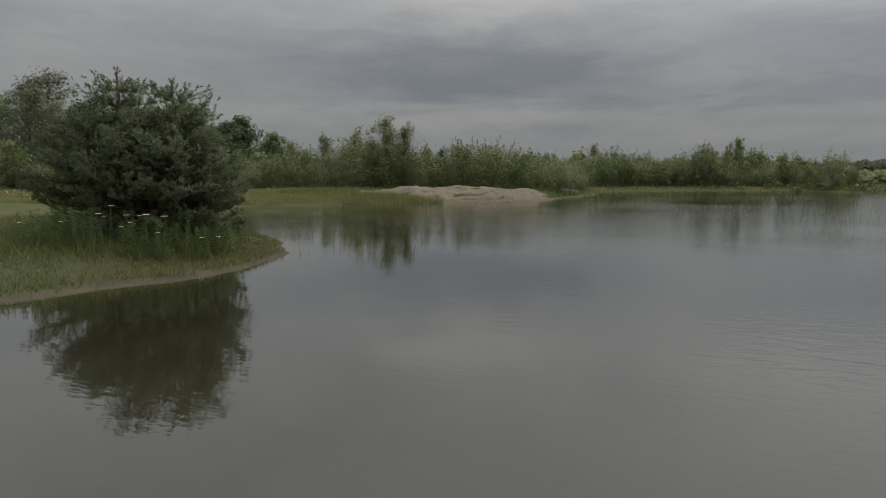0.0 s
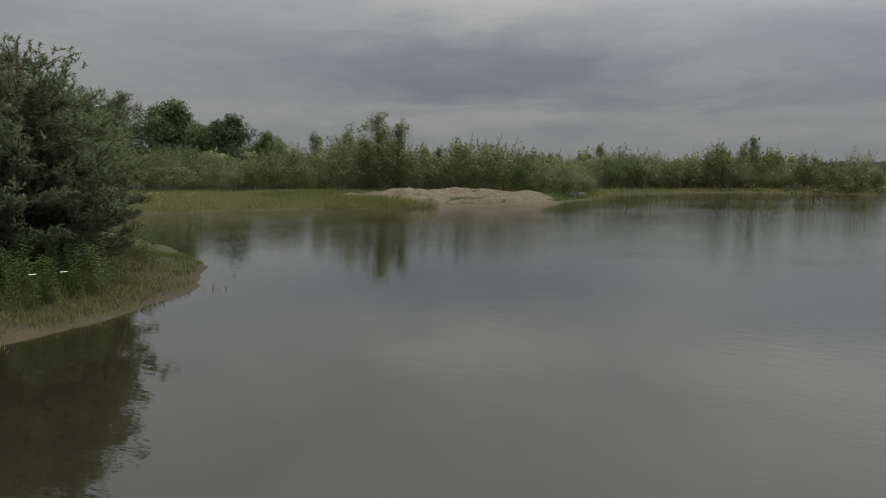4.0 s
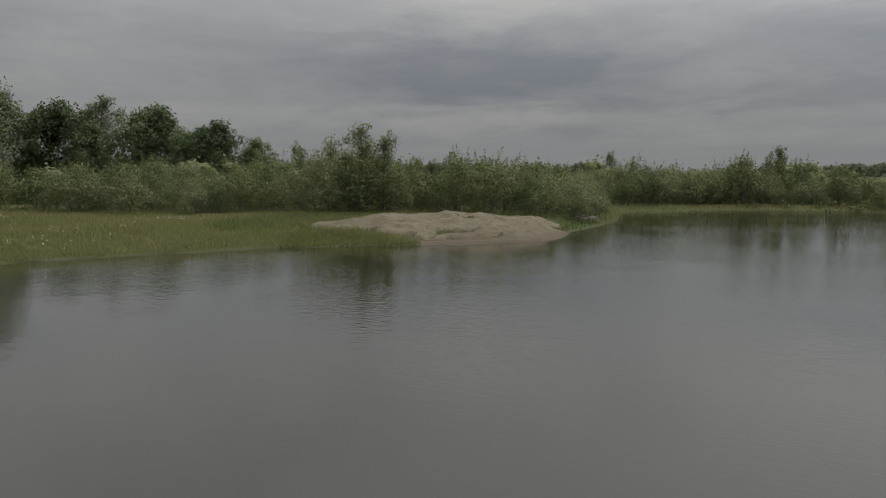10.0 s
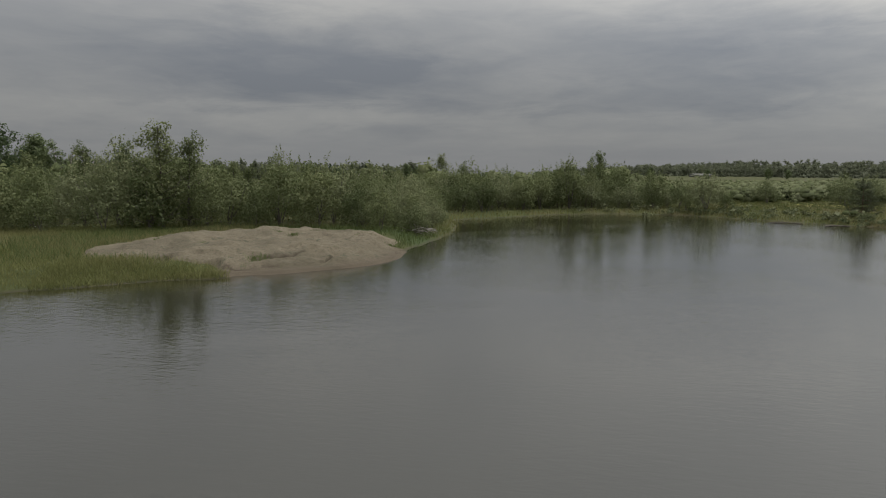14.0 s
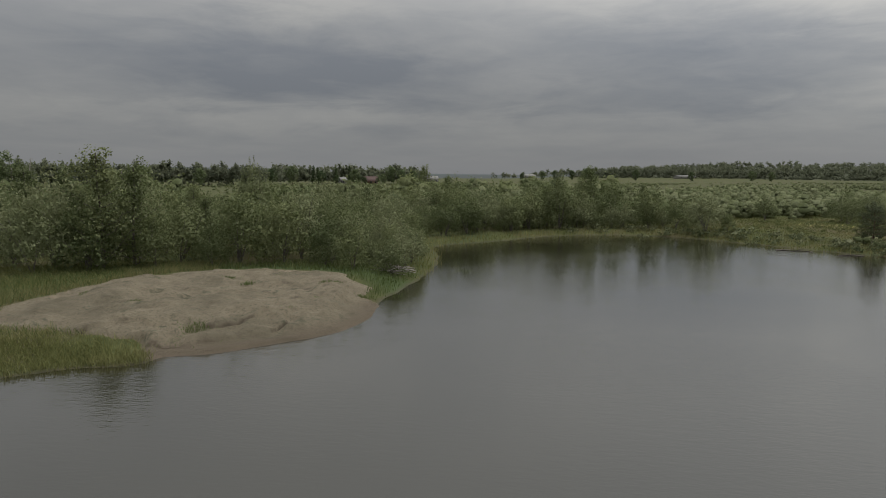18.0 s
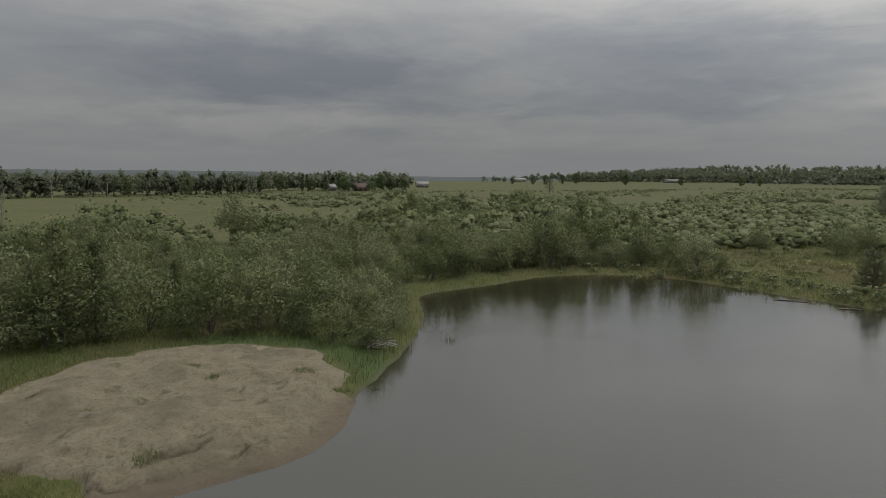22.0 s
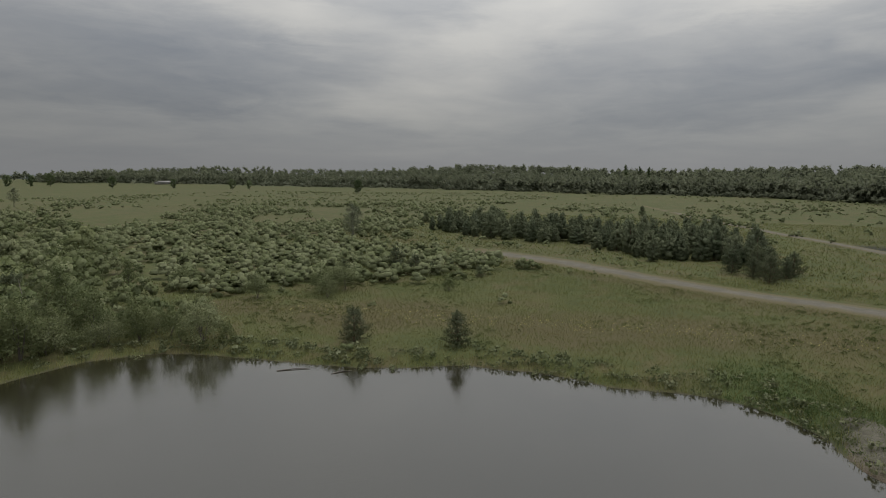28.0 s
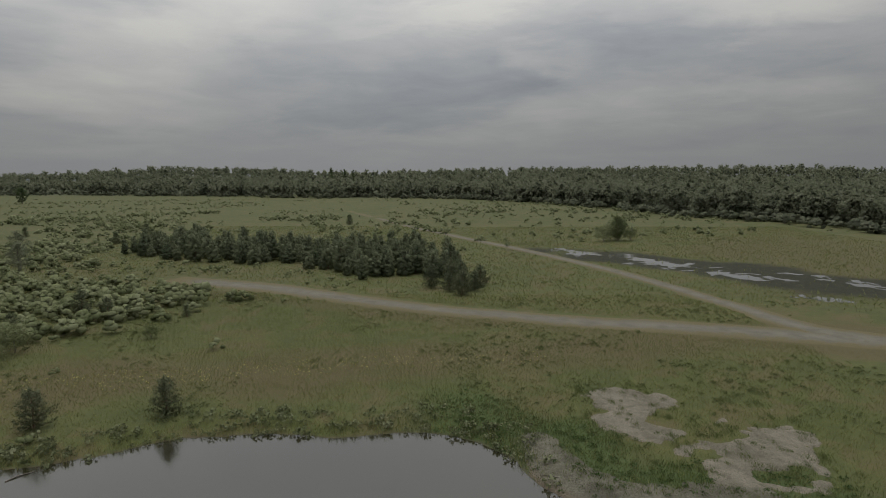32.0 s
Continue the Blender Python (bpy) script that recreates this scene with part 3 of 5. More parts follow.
def patch_mask(x, y, s):
    w = np.zeros(x.shape)
    for cx, cy, rx, ry, tn in ((54.2, 0.6, 5.2, 3.7, 35), (50.0, 0.9, 3.6, 3.4, 0), (46.2, -6.2, 6.3, 4.6, -28), (42.5, -3.0, 3.5, 2.2, -50)):
        w = np.maximum(w, 1 - step(ellipse(x, y, cx, cy, rx, ry, tn) + 0.55 * fbm(x, y, 3.5, 4), 0.6, 1.15))
    return w + 0.55 * fbm(x + 40, y, 1.6, 4) - 0.9 * step(fbm(x, y + 30, 3.2, 3), 0.12, 0.28)


VERGE_LINE = spline([(99, 52), (91, 34), (83, 15), (76.5, -6), (72, -24), (64, -40)], False, 6)
DRY_LINE = spline([(52, 62), (58, 48), (61, 34), (65, 20), (68, 6), (73, -12), (76, -30)], False, 6)


def axis(fine_lo, fine_hi, fine, mid_lo, mid_hi, mid, end, grow):
    a = list(np.arange(fine_lo, fine_hi, fine))
    up = list(np.arange(a[-1] + mid, mid_hi, mid))
    down = list(np.arange(fine_lo - mid, mid_lo, -mid))[::-1]
    w = mid
    v = up[-1] if up else a[-1]
    while v < end:
        w *= grow
        v += w
        up.append(v)
    w, v = mid, (down[0] if down else a[0])
    low = []
    while v > -end:
        w *= grow
        v -= w
        low.append(v)
    return np.array(low[::-1] + down + a + up)


def grid_mesh(xs, ys, height):
    gx, gy = np.meshgrid(xs, ys, indexing="ij")
    s = shore_distance(gx, gy)
    z = height(gx, gy, s)
    n, m = gx.shape
    i, j = np.meshgrid(np.arange(n - 1), np.arange(m - 1), indexing="ij")
    f = np.stack([i * m + j, (i + 1) * m + j, (i + 1) * m + j + 1, i * m + j + 1], -1).reshape(-1, 4)
    return np.stack([gx, gy, z], -1).reshape(-1, 3), f, gx, gy, s


def build_ground():
    xs = axis(-14, 62, 0.33, -60, 190, 1.6, 4600, 1.16)
    ys = axis(-6, 63, 0.33, -70, 130, 1.6, 4600, 1.16)
    v, f, gx, gy, s = grid_mesh(xs, ys, land)
    sand, mud, lush, dry = covers(gx, gy, s)
    # the ground lies lower under the sand bank, whose own sheet covers it
    v[:, 2] -= 0.4 * (np.clip(sand * 2 - 1.3, 0, 0.6) * step(s, 0.3, 1.0) * (np.abs(gx) < 12)).ravel()
    me = Geo().add(v, f).mesh("ground", M_GROUND, True, {"sand": sand.ravel(), "mud": mud.ravel(), "lush": lush.ravel(), "marsh": marsh_share(gx, gy).ravel(), "turf": (1 - step(ellipse(gx, gy, -9, 1.5, 8, 8) + 0.3 * fbm(gx, gy, 3, 3), 0.6, 1.15)).ravel(), "wood": wood_share(gx, gy).ravel(), "dry": dry.ravel()})
    tagged(new("ground", me), "grassy ground with bare sand banks round a pond", "ground", kind="structure")


def build_water():
    xs, ys = np.linspace(-24, 56, 41), np.linspace(-42, 66, 55)
    gx, gy = np.meshgrid(xs, ys, indexing="ij")
    n, m = gx.shape
    i, j = np.meshgrid(np.arange(n - 1), np.arange(m - 1), indexing="ij")
    f = np.stack([i * m + j, (i + 1) * m + j, (i + 1) * m + j + 1, i * m + j + 1], -1).reshape(-1, 4)
    me = Geo().add(np.stack([gx, gy, 0 * gx], -1).reshape(-1, 3), f).mesh("pond_water", M_WATER)
    tagged(new("water", me), "calm grey-brown pond water with faint ripples", "pond", kind="structure")


def ground_z(x, y):
    return land(np.atleast_1d(np.asarray(x, float)), np.atleast_1d(np.asarray(y, float)))


build_ground()
build_water()


def build_road(name, points, width, label):
    line = spline(points, False, 14)
    d = unit(np.gradient(line, axis=0))
    side = np.stack([d[:, 1], -d[:, 0]], -1)
    across = np.linspace(-1, 1, 13)
    w = np.interp(np.linspace(0, 1, len(line)), np.linspace(0, 1, len(width)), width)[:, None, None]
    p = line[:, None] + side[:, None] * across[None, :, None] * w * 0.75
    z = land(p[..., 0], p[..., 1]) + 0.05 - 0.09 * np.abs(across)[None] ** 6
    n, m = z.shape
    i, j = np.meshgrid(np.arange(n - 1), np.arange(m - 1), indexing="ij")
    f = np.stack([i * m + j, i * m + j + 1, (i + 1) * m + j + 1, (i + 1) * m + j], -1).reshape(-1, 4)
    e = np.broadcast_to(np.abs(across)[None], z.shape).copy()
    ends = np.minimum(np.arange(n), 10**6)[:, None] / 10.0
    e = np.maximum(e, 1.2 - ends)
    me = Geo().add(np.concatenate([p, z[..., None]], -1).reshape(-1, 3), f).mesh(name, M_ROAD, True, {"edge": e.ravel()})
    tagged(new(name, me), label, "track", kind="structure")


build_road("road_1", [(112, 66), (107, 55), (102.5, 44), (95, 30), (88.5, 16), (83, 1.5), (80, -11), (77, -21), (73, -33), (66, -50), (52, -72)],
           [4, 5.5, 5, 4.4, 4.4, 5, 5, 5.5, 6.5, 8], "pale gravel track fading into the meadow")
build_road("road_2", [(330, 78), (222, 32.4), (177, 9.8), (141, -6.6), (114, -17.3), (92, -23), (80, -26.5), (71, -34)],
           [2.6, 2.8, 2.8, 2.8, 2.8, 3.0, 4.0, 6.0], "narrow pale dirt track across the meadow")


# ---------------------------------------------------------------- plants
def stem_set(rng, height, count, spread, radius, sides=5):
    """Several leaning stems from one root."""
    stems = []
    for k in range(count):
        a = rng.uniform(0, 2 * np.pi)
        lean = spread * rng.uniform(0.3, 1.0)
        t = np.linspace(0, 1, 5)
        bend = rng.normal(0, 0.05, (5, 3)) * height * 0.4
        bend[0] = 0
        h = height * rng.uniform(0.6, 0.95)
        p = np.stack([np.cos(a) * lean * t**1.3, np.sin(a) * lean * t**1.3, h * t - 0.12], -1) + bend
        stems.append(Geo().add(*tube(p, radius * (1 - 0.8 * t), sides)))
    return stems


def lobes(rng, height, width, n, low=0.05):
    """Rounded boughs that fill a bush from the ground to its crown: centres and radii."""
    f = np.sqrt((np.arange(n) + 0.5) / n)
    a = np.arange(n) * 2.4 + rng.uniform(0, 6.28)
    spread = f * rng.uniform(0.85, 1.1, n)
    c = np.stack([np.cos(a) * spread * width * 0.34, np.sin(a) * spread * width * 0.34,
                  height * (0.76 * np.sqrt(np.clip(1.05 - spread**2, 0, 1)) * rng.uniform(0.5, 1.1, n) + low)], -1)
    r = width * rng.uniform(0.55, 1.0, n) * min(1.2 / math.sqrt(n), 0.24)
    c = c + rng.normal(0, 0.035 * width, c.shape)
    return c, np.stack([r, r, r * rng.uniform(0.85, 1.3, n) * min(height / width, 1.15)], -1)


def make_shrub(name, seed, height, width, leaf, mat, n_clump=24, per=46, label="", category="shrub", wild=10):
    """A bushy shrub: stems, and rounded boughs of small leaves down to the ground."""
    rng = np.random.RandomState(seed)
    root = tagged(new(name), label, category)
    for stem in stem_set(rng, height * 0.9, 4, width * 0.32, 0.035 * height / 3):
        part("stem", stem.mesh("stem", M_BARK), root)
    c, size = lobes(rng, height, width, n_clump)
    mid = [0, 0, height * 0.3]
    g = Geo()
    at, out = sprays(rng, c, size, per, mid)
    g.add(*leaves(rng, at, out, leaf * 1.6, leaf * 0.9, 0.9, 0.75))
    # thin upright shoots break the outline
    top = c[np.argsort(-c[:, 2])[:wild]] + [0, 0, width * 0.12]
    for q in top:
        t = np.linspace(0, 1, 7)[:, None]
        way = unit(np.array([rng.normal(0, 0.3), rng.normal(0, 0.3), 1.0]))
        pts = q + way * t * height * rng.uniform(0.05, 0.17)
        at2 = np.repeat(pts, 3, 0) + rng.normal(0, leaf * 0.35, (21, 3))
        g.add(*leaves(rng, at2, np.repeat(way[None], 21, 0), leaf * 1.3, leaf * 0.6))
    part("crown", g.mesh("crown", mat, soft=True), root)
    return root


def make_tree(name, seed, height, width, leaf, mat, limbs=14, per=26, crown_low=0.2, slender=False, label="", bark=None, category="tree", airy=0.45):
    """A broadleaf tree: tapered trunk, limbs, and leaf sprays along them."""
    rng = np.random.RandomState(seed)
    root = tagged(new(name), label, category)
    t = np.linspace(0, 1, 9)
    sway = np.cumsum(rng.normal(0, 0.012 * height, (9, 2)), 0) * t[:, None]
    trunk = np.stack([sway[:, 0], sway[:, 1], height * t - 0.15], -1)
    g = Geo().add(*tube(trunk, 0.016 * height * (1 - 0.88 * t) + 0.01, 8))
    part("trunk", g.mesh("trunk", bark or M_BARK, True), root)
    centres, sizes = [], []
    for k in range(limbs):
        f = crown_low + (0.97 - crown_low) * (k + rng.random()) / limbs
        base = np.array([np.interp(f, t, trunk[:, i]) for i in range(3)])
        a = k * 2.4 + rng.uniform(-0.5, 0.5)
        prof = math.sin(math.pi * min(1, 0.15 + 0.85 * (f - crown_low) / (1 - crown_low)) ** 0.8)
        if slender:
            prof = (1.15 - 1.0 * ((f - crown_low) / (1 - crown_low)) ** 0.8) * rng.uniform(0.7, 1.1)
        ln = width * 0.5 * max(0.18, prof) * rng.uniform(0.7, 1.25)
        rise = rng.uniform(0.25, 0.75) * ln * (1.3 if slender else 1)
        u = np.linspace(0, 1, 5)
        p = base + np.stack([np.cos(a) * ln * u, np.sin(a) * ln * u, rise * u**1.4], -1)
        p[1:] += rng.normal(0, 0.04 * ln, (4, 3))
        part("limb", Geo().add(*tube(p, 0.006 * height * (1 - f * 0.7) * (1 - 0.85 * u) + 0.004, 4)).mesh("limb", bark or M_BARK), root)
        for q in ((0.45, 0.75, 1.0) if not slender else (0.15, 0.55, 1.0)):
            for _ in range(2):
                centres.append(np.array([np.interp(q, u, p[:, i]) for i in range(3)]) + rng.normal(0, 0.10 * width * 0.6, 3))
                sizes.append(width * rng.uniform(0.075, 0.15) * ((1.35 - 0.75 * f) if slender else 1.0))
    centres.append(trunk[-1])
    sizes.append(width * 0.09)
    centres, sizes = np.array(centres), np.array(sizes)
    at, out = clumps(rng, centres, sizes, per, airy)
    g = Geo().add(*leaves(rng, at, unit(out + 0.4 * unit(at - [0, 0, height * 0.45])), leaf * 1.3, leaf * 0.85))
    part("crown", g.mesh("crown", mat, soft=True), root)
    return root


def needle_sprays(rng, at, way, length, count, thick=0.010, heart=None):
    """Bottle-brush shoots of pointed needles: corners, faces and shading ways."""
    n = len(at)
    base, d = np.repeat(at, count, 0), np.repeat(way, count, 0)
    along = rng.random((n * count, 1))
    out = unit(rng.normal(0, 1, base.shape) + 0.7 * d)
    p = base + d * along * length * 1.7
    tip = p + out * length * rng.uniform(0.6, 1.1, (n * count, 1))
    side = unit(np.cross(out, rng.normal(0, 1, base.shape))) * thick
    v = np.stack([p - side, p + side, tip], 1)
    soft = unit(unit(p - (heart if heart is not None else [0, 0, 1.0])) + 0.7 * out + [0, 0, 0.35])
    face = np.cross(v[:, 1] - v[:, 0], v[:, 2] - v[:, 0])
    turn = (face * soft).sum(-1) < 0
    v[turn] = v[turn][:, [1, 0, 2]]
    return v.reshape(-1, 3), np.arange(len(v) * 3).reshape(-1, 3), np.repeat(soft, 3, 0)


def make_pine(name, seed, height, width, needles=14, thick=0.014, length=0.16, whorls=8, arms=6, label="", stems=1, spread=0.0, low=0.06, bush=False, category="pine", tufts=3, limbs=True, mat=None):
    """A young pine: whorls of up-curved branches with needle tufts."""
    rng = np.random.RandomState(seed)
    root = tagged(new(name), label, category)
    wood, twig_at, twig_way, bg = Geo(), [], [], Geo()
    for s in range(stems):
        a0 = s * 2.1 + rng.uniform(0, 1)
        hgt = height * (1.0 if s == 0 else rng.uniform(0.72, 0.98))
        t = np.linspace(0, 1, 8)
        off = spread * (0 if stems == 1 else 1)
        trunk = np.stack([np.cos(a0) * off * t**0.8, np.sin(a0) * off * t**0.8, hgt * t - 0.1], -1) + np.cumsum(rng.normal(0, 0.012 * hgt, (8, 3)), 0) * [1, 1, 0]
        wood.add(*tube(trunk, 0.022 * hgt * (1 - 0.85 * t) + 0.006, 7))
        for w in range(whorls):
            f = low + (0.96 - low) * (w + rng.uniform(0, 0.5)) / whorls
            base = np.array([np.interp(f, t, trunk[:, i]) for i in range(3)])
            prof = (1 - f) ** 0.75 + 0.10 if not bush else (0.55 + 0.45 * math.sin(math.pi * min(1, f * 0.9 + 0.12))) * (1.0 if f < 0.6 else 1.25 - 0.75 * f)
            for k in range(arms):
                a = w * 1.1 + k * 2 * math.pi / arms + rng.uniform(-0.35, 0.35)
                ln = width * 0.5 * prof * rng.uniform(0.65, 1.2)
                u = np.linspace(0, 1, 5)
                up = rng.uniform(0.08, 0.38) * ln * (1 + f)
                p = base + np.stack([np.cos(a) * ln * u, np.sin(a) * ln * u, up * u**1.8 - 0.05 * ln * u], -1)
                bg.add(*tube(p, 0.007 * hgt * (1 - 0.8 * u) * (1.2 - f) + 0.003, 4))
                m = max(3, int(ln / (length * 1.3)))
                for q in np.linspace(0.25, 1.0, m):
                    c = np.array([np.interp(q, u, p[:, i]) for i in range(3)])
                    fwd = unit(np.array([np.cos(a), np.sin(a), 0.5 + q * 0.5]))
                    for _ in range(tufts if q < 0.99 else tufts + 1):
                        w2 = unit(fwd + rng.normal(0, 0.55, 3))
                        twig_at.append(c + rng.normal(0, 0.03 * width, 3) * [1, 1, 0.5])
                        twig_way.append(w2)
        for q in np.linspace(0.78, 1.02, 14):
            twig_at.append(np.array([np.interp(q, t, trunk[:, i]) for i in range(3)]))
            twig_way.append(unit(np.array([0, 0, 1.0]) + rng.normal(0, 0.35, 3)))
    part("trunk", wood.mesh("trunk", M_PINEBARK, True), root)
    if limbs:
        part("limb", bg.mesh("limb", M_PINEBARK), root)
    tufts_mesh = needle_sprays(rng, np.array(twig_at), np.array(twig_way), length, needles, thick, [0, 0, height * 0.45])
    part("crown", Geo().add(*tufts_mesh).mesh("crown", mat or M_PINE, soft=True), root, "tufted blue-green needles")
    return root


def make_grove_pine(name, seed, height, width, label):
    """A bushy pine seen from afar: tiers of needle pads on a trunk."""
    rng = np.random.RandomState(seed)
    root = tagged(new(name), label, "pine")
    t = np.linspace(0, 1, 6)
    sway = np.cumsum(rng.normal(0, 0.012 * height, (6, 2)), 0)
    part("trunk", Geo().add(*tube(np.stack([sway[:, 0], sway[:, 1], height * t - 0.1], -1), 0.02 * height * (1 - 0.85 * t) + 0.01, 6)).mesh("trunk", M_PINEBARK, True), root)
    c, size = [], []
    for tier in range(9):
        f = 0.06 + 0.88 * tier / 8
        reach = width * 0.5 * (1.04 - f) ** 0.5 * (0.75 + 0.25 * min(1, f * 4))
        for k in range(6 if tier < 6 else 4):
            a, q = tier * 1.3 + k * 6.28 / (6 if tier < 6 else 4) + rng.uniform(-0.4, 0.4), rng.uniform(0.35, 0.85)
            c.append([np.cos(a) * reach * q + np.interp(f, t, sway[:, 0]), np.sin(a) * reach * q + np.interp(f, t, sway[:, 1]), height * f + rng.normal(0, 0.12) + 0.18 * reach * q])
            size.append([reach * 0.36, reach * 0.36, 0.07 * height])
    c, size = np.array(c), np.array(size) * rng.uniform(0.75, 1.25, (len(c), 1))
    dv, dq, dt, dw = domes(rng, c, size, 5, 2, 0.28)
    mid = [0, 0, height * 0.35]
    g = Geo()
    g.f.append(dt)
    g.add(dv, dq, unit(dw + 0.7 * unit(dv - mid)))
    at, out = clumps(rng, c, size, 7, 0.8)
    g.add(*needle_sprays(rng, at, unit(out + [0, 0, 0.5]), 0.20, 4, 0.05, mid))
    tip = np.repeat([[sway[-1, 0], sway[-1, 1], height * 0.97]], 8, 0) + rng.normal(0, 0.08, (8, 3))
    g.add(*needle_sprays(rng, tip, unit(rng.normal(0, 0.4, (8, 3)) + [0, 0, 1]), 0.2, 4, 0.04, mid))
    part("crown", g.mesh("crown", M_GROVE, soft=True), root, "tufted dark needles")
    return root


def stand(thing, x, y, size=1.0, turn=0.0, squash=1.0, sink=0.03):
    z = float(ground_z(x, y)[0])
    return copy_thing(thing, Matrix.LocRotScale((x, y, z - sink), Euler((0, 0, turn)), (size, size, size * squash)))


def drop(thing):
    for o in (*thing.children_recursive, thing):
        bpy.data.objects.remove(o)


def scatter(rng, n, x0, x1, y0, y1, keep):
    x, y = rng.uniform(x0, x1, n), rng.uniform(y0, y1, n)
    k = keep(x, y) > rng.random(n)
    return x[k], y[k]


# the shapes that the single plants are copied from
WILLOWS = [make_shrub("willow_shrub", 11 + k, 2.9, 3.6, 0.088, M_WILLOW, 40, 56, "grey-green bushy willow shrub on the grassy bank") for k in range(4)]
DARKS = [make_shrub("alder_shrub", 31 + k, 3.2, 3.2, 0.096, M_BIRCH, 36, 56, "dense dark green shrub in the bank thicket") for k in range(3)]
BIRCHES = [make_tree("birch_tree", 51 + k, 6.0, 4.3, 0.11, M_BIRCH, 28, 28, 0.04, True, "slender young green tree rising from the thicket") for k in range(3)]
OAKS = [make_tree("broadleaf_tree", 71 + k, 12.0, 8.5, 0.32, M_OAK, 30, 34, 0.16, False, "tall dark green broadleaf tree behind the shrubs") for k in range(3)]
AIRY = make_tree("pale_willow_tree", 91, 13.0, 7.0, 0.20, M_PALE, 26, 34, 0.25, False, "tall pale airy willow tree behind the shrubs", airy=0.25)
PINES = [make_pine("young_pine", 101 + k, 2.9, 2.3, 12, 0.016, 0.17, 9, 6, "young dark pine standing in meadow grass", mat=M_GROVE) for k in range(2)]
GROVE = [make_grove_pine("grove_pine", 111 + k, 4.6, 3.3 + 0.5 * (k % 2), "dark bushy pine in a small grove") for k in range(4)]
SPRUCE = make_pine("small_spruce", 121, 2.0, 1.2, 9, 0.016, 0.13, 9, 6, "small pointed conifer in the meadow")

trees = np.random.RandomState(5)
for k, x, y, h in ((0, -5.7, 44.7, 6.2), (1, -4.3, 45.4, 5.5), (1, -6.8, 46, 4.2), (2, -9.2, 53, 5.4), (1, -13.5, 60, 5.6), (0, -2.4, 58, 4.4), (2, 25.5, 96.6, 6.3),
                   (1, 28.2, 94, 5.0), (0, 36.9, 69.7, 5.9), (2, 35.2, 68.6, 4.6), (1, 33, 64, 3.6), (2, 13, 72, 4.0), (2, -17, 58, 4.8), (1, 52, 82, 4.0),
                   (1, -1, 49, 3.8)):
    stand(BIRCHES[k], x, y, h / 6.0, trees.uniform(0, 6))
for k, x, y, h in ((0, -43.9, 98.4, 13), (1, -46.5, 97, 12), (2, -32.5, 92.3, 10), (0, -35.5, 94, 9.6), (1, -58, 97, 13.5), (2, -61, 99, 12.5), (0, -66, 95, 14.5),
                   (2, -52, 94, 10), (1, -72, 92, 13), (0, -39, 96, 9), (2, -29, 98, 8), (0, -80, 90, 13)):
    stand(OAKS[k], x, y, h / 12.0, trees.uniform(0, 6))
for x, y, h in ((-54.4, 101.8, 15.2), (-57, 103, 14), (-41.6, 57, 12), (-44.5, 58, 11.5), (123.7, 102.5, 7.5), (112, 94, 6.6), (155, 309, 8.3)):
    stand(AIRY, x, y, h / 13.0, trees.uniform(0, 6))
for k, x, y, h in ((0, 47.4, 45.1, 3.1), (1, 50.2, 36.6, 2.9), (0, 81.1, 59.5, 2.9), (1, 83.9, 64.7, 3.3), (0, 37, 77.7, 4.8), (1, -31.2, 105, 7.4), (1, 79, 61, 2.2), (0, 73, 66, 2.6)):
    stand(PINES[k], x, y, h / 2.9, trees.uniform(0, 6))
for x, y, h in ((83, 50.2, 1.8), (82.5, 57.6, 1.6), (87.5, 57, 1.4), (170, 110, 3.6), (186, 96, 3.2), (205, 120, 3.4), (190, 150, 3.2), (240, 60, 4)):
    stand(SPRUCE, x, y, h / 2.0, trees.uniform(0, 6))
stand(DARKS[0], 72.3, 49.3, 0.72, 1.0, 0.85)
stand(WILLOWS[2], 2.1, 94.0, 2.15, 1.0, 1.1)
for k, x, y, s in ((1, 66, 60.5, 1.15), (2, 63.5, 62, 1.3), (0, 61.5, 59.5, 1.0), (1, 68, 63, 1.0), (2, 57, 66, 1.1), (0, 57.5, 79.5, 0.95)):
    stand((WILLOWS + DARKS)[k], x, y, s, trees.uniform(0, 6))
stand(BIRCHES[1], 180, -26.5, 7.0 / 6.0, 1.0)
for k, x, y, s in ((0, 178.5, -22.5, 1.7), (1, 180.5, -30.0, 1.3), (2, 182, -25.0, 1.9)):
    stand(WILLOWS[k], x, y, s, trees.uniform(0, 6))
stand(OAKS[1], 181, -27, 6.4 / 12.0, 1.0)

for k, (x, y) in enumerate(((8.7, 40.6), (9.9, 42.6), (10.8, 44.6), (11.6, 46.8), (8.0, 43.2), (6.9, 41.6), (12.4, 49.2), (13.0, 52.2), (9.6, 46.2), (6.0, 43.4), (10.6, 49.4), (14.6, 56.8), (17.2, 58.8),
                            (20.5, 59.8), (24.0, 61.2), (27.5, 62.4), (31.5, 62.2), (35.2, 61.2), (38.2, 59.6), (39.8, 56.4), (41.6, 52.8))):
    stand((WILLOWS + DARKS)[k % 7], x, y + (1.2 if y > 50 else 0.0), trees.uniform(0.45, 0.8), trees.uniform(0, 6))

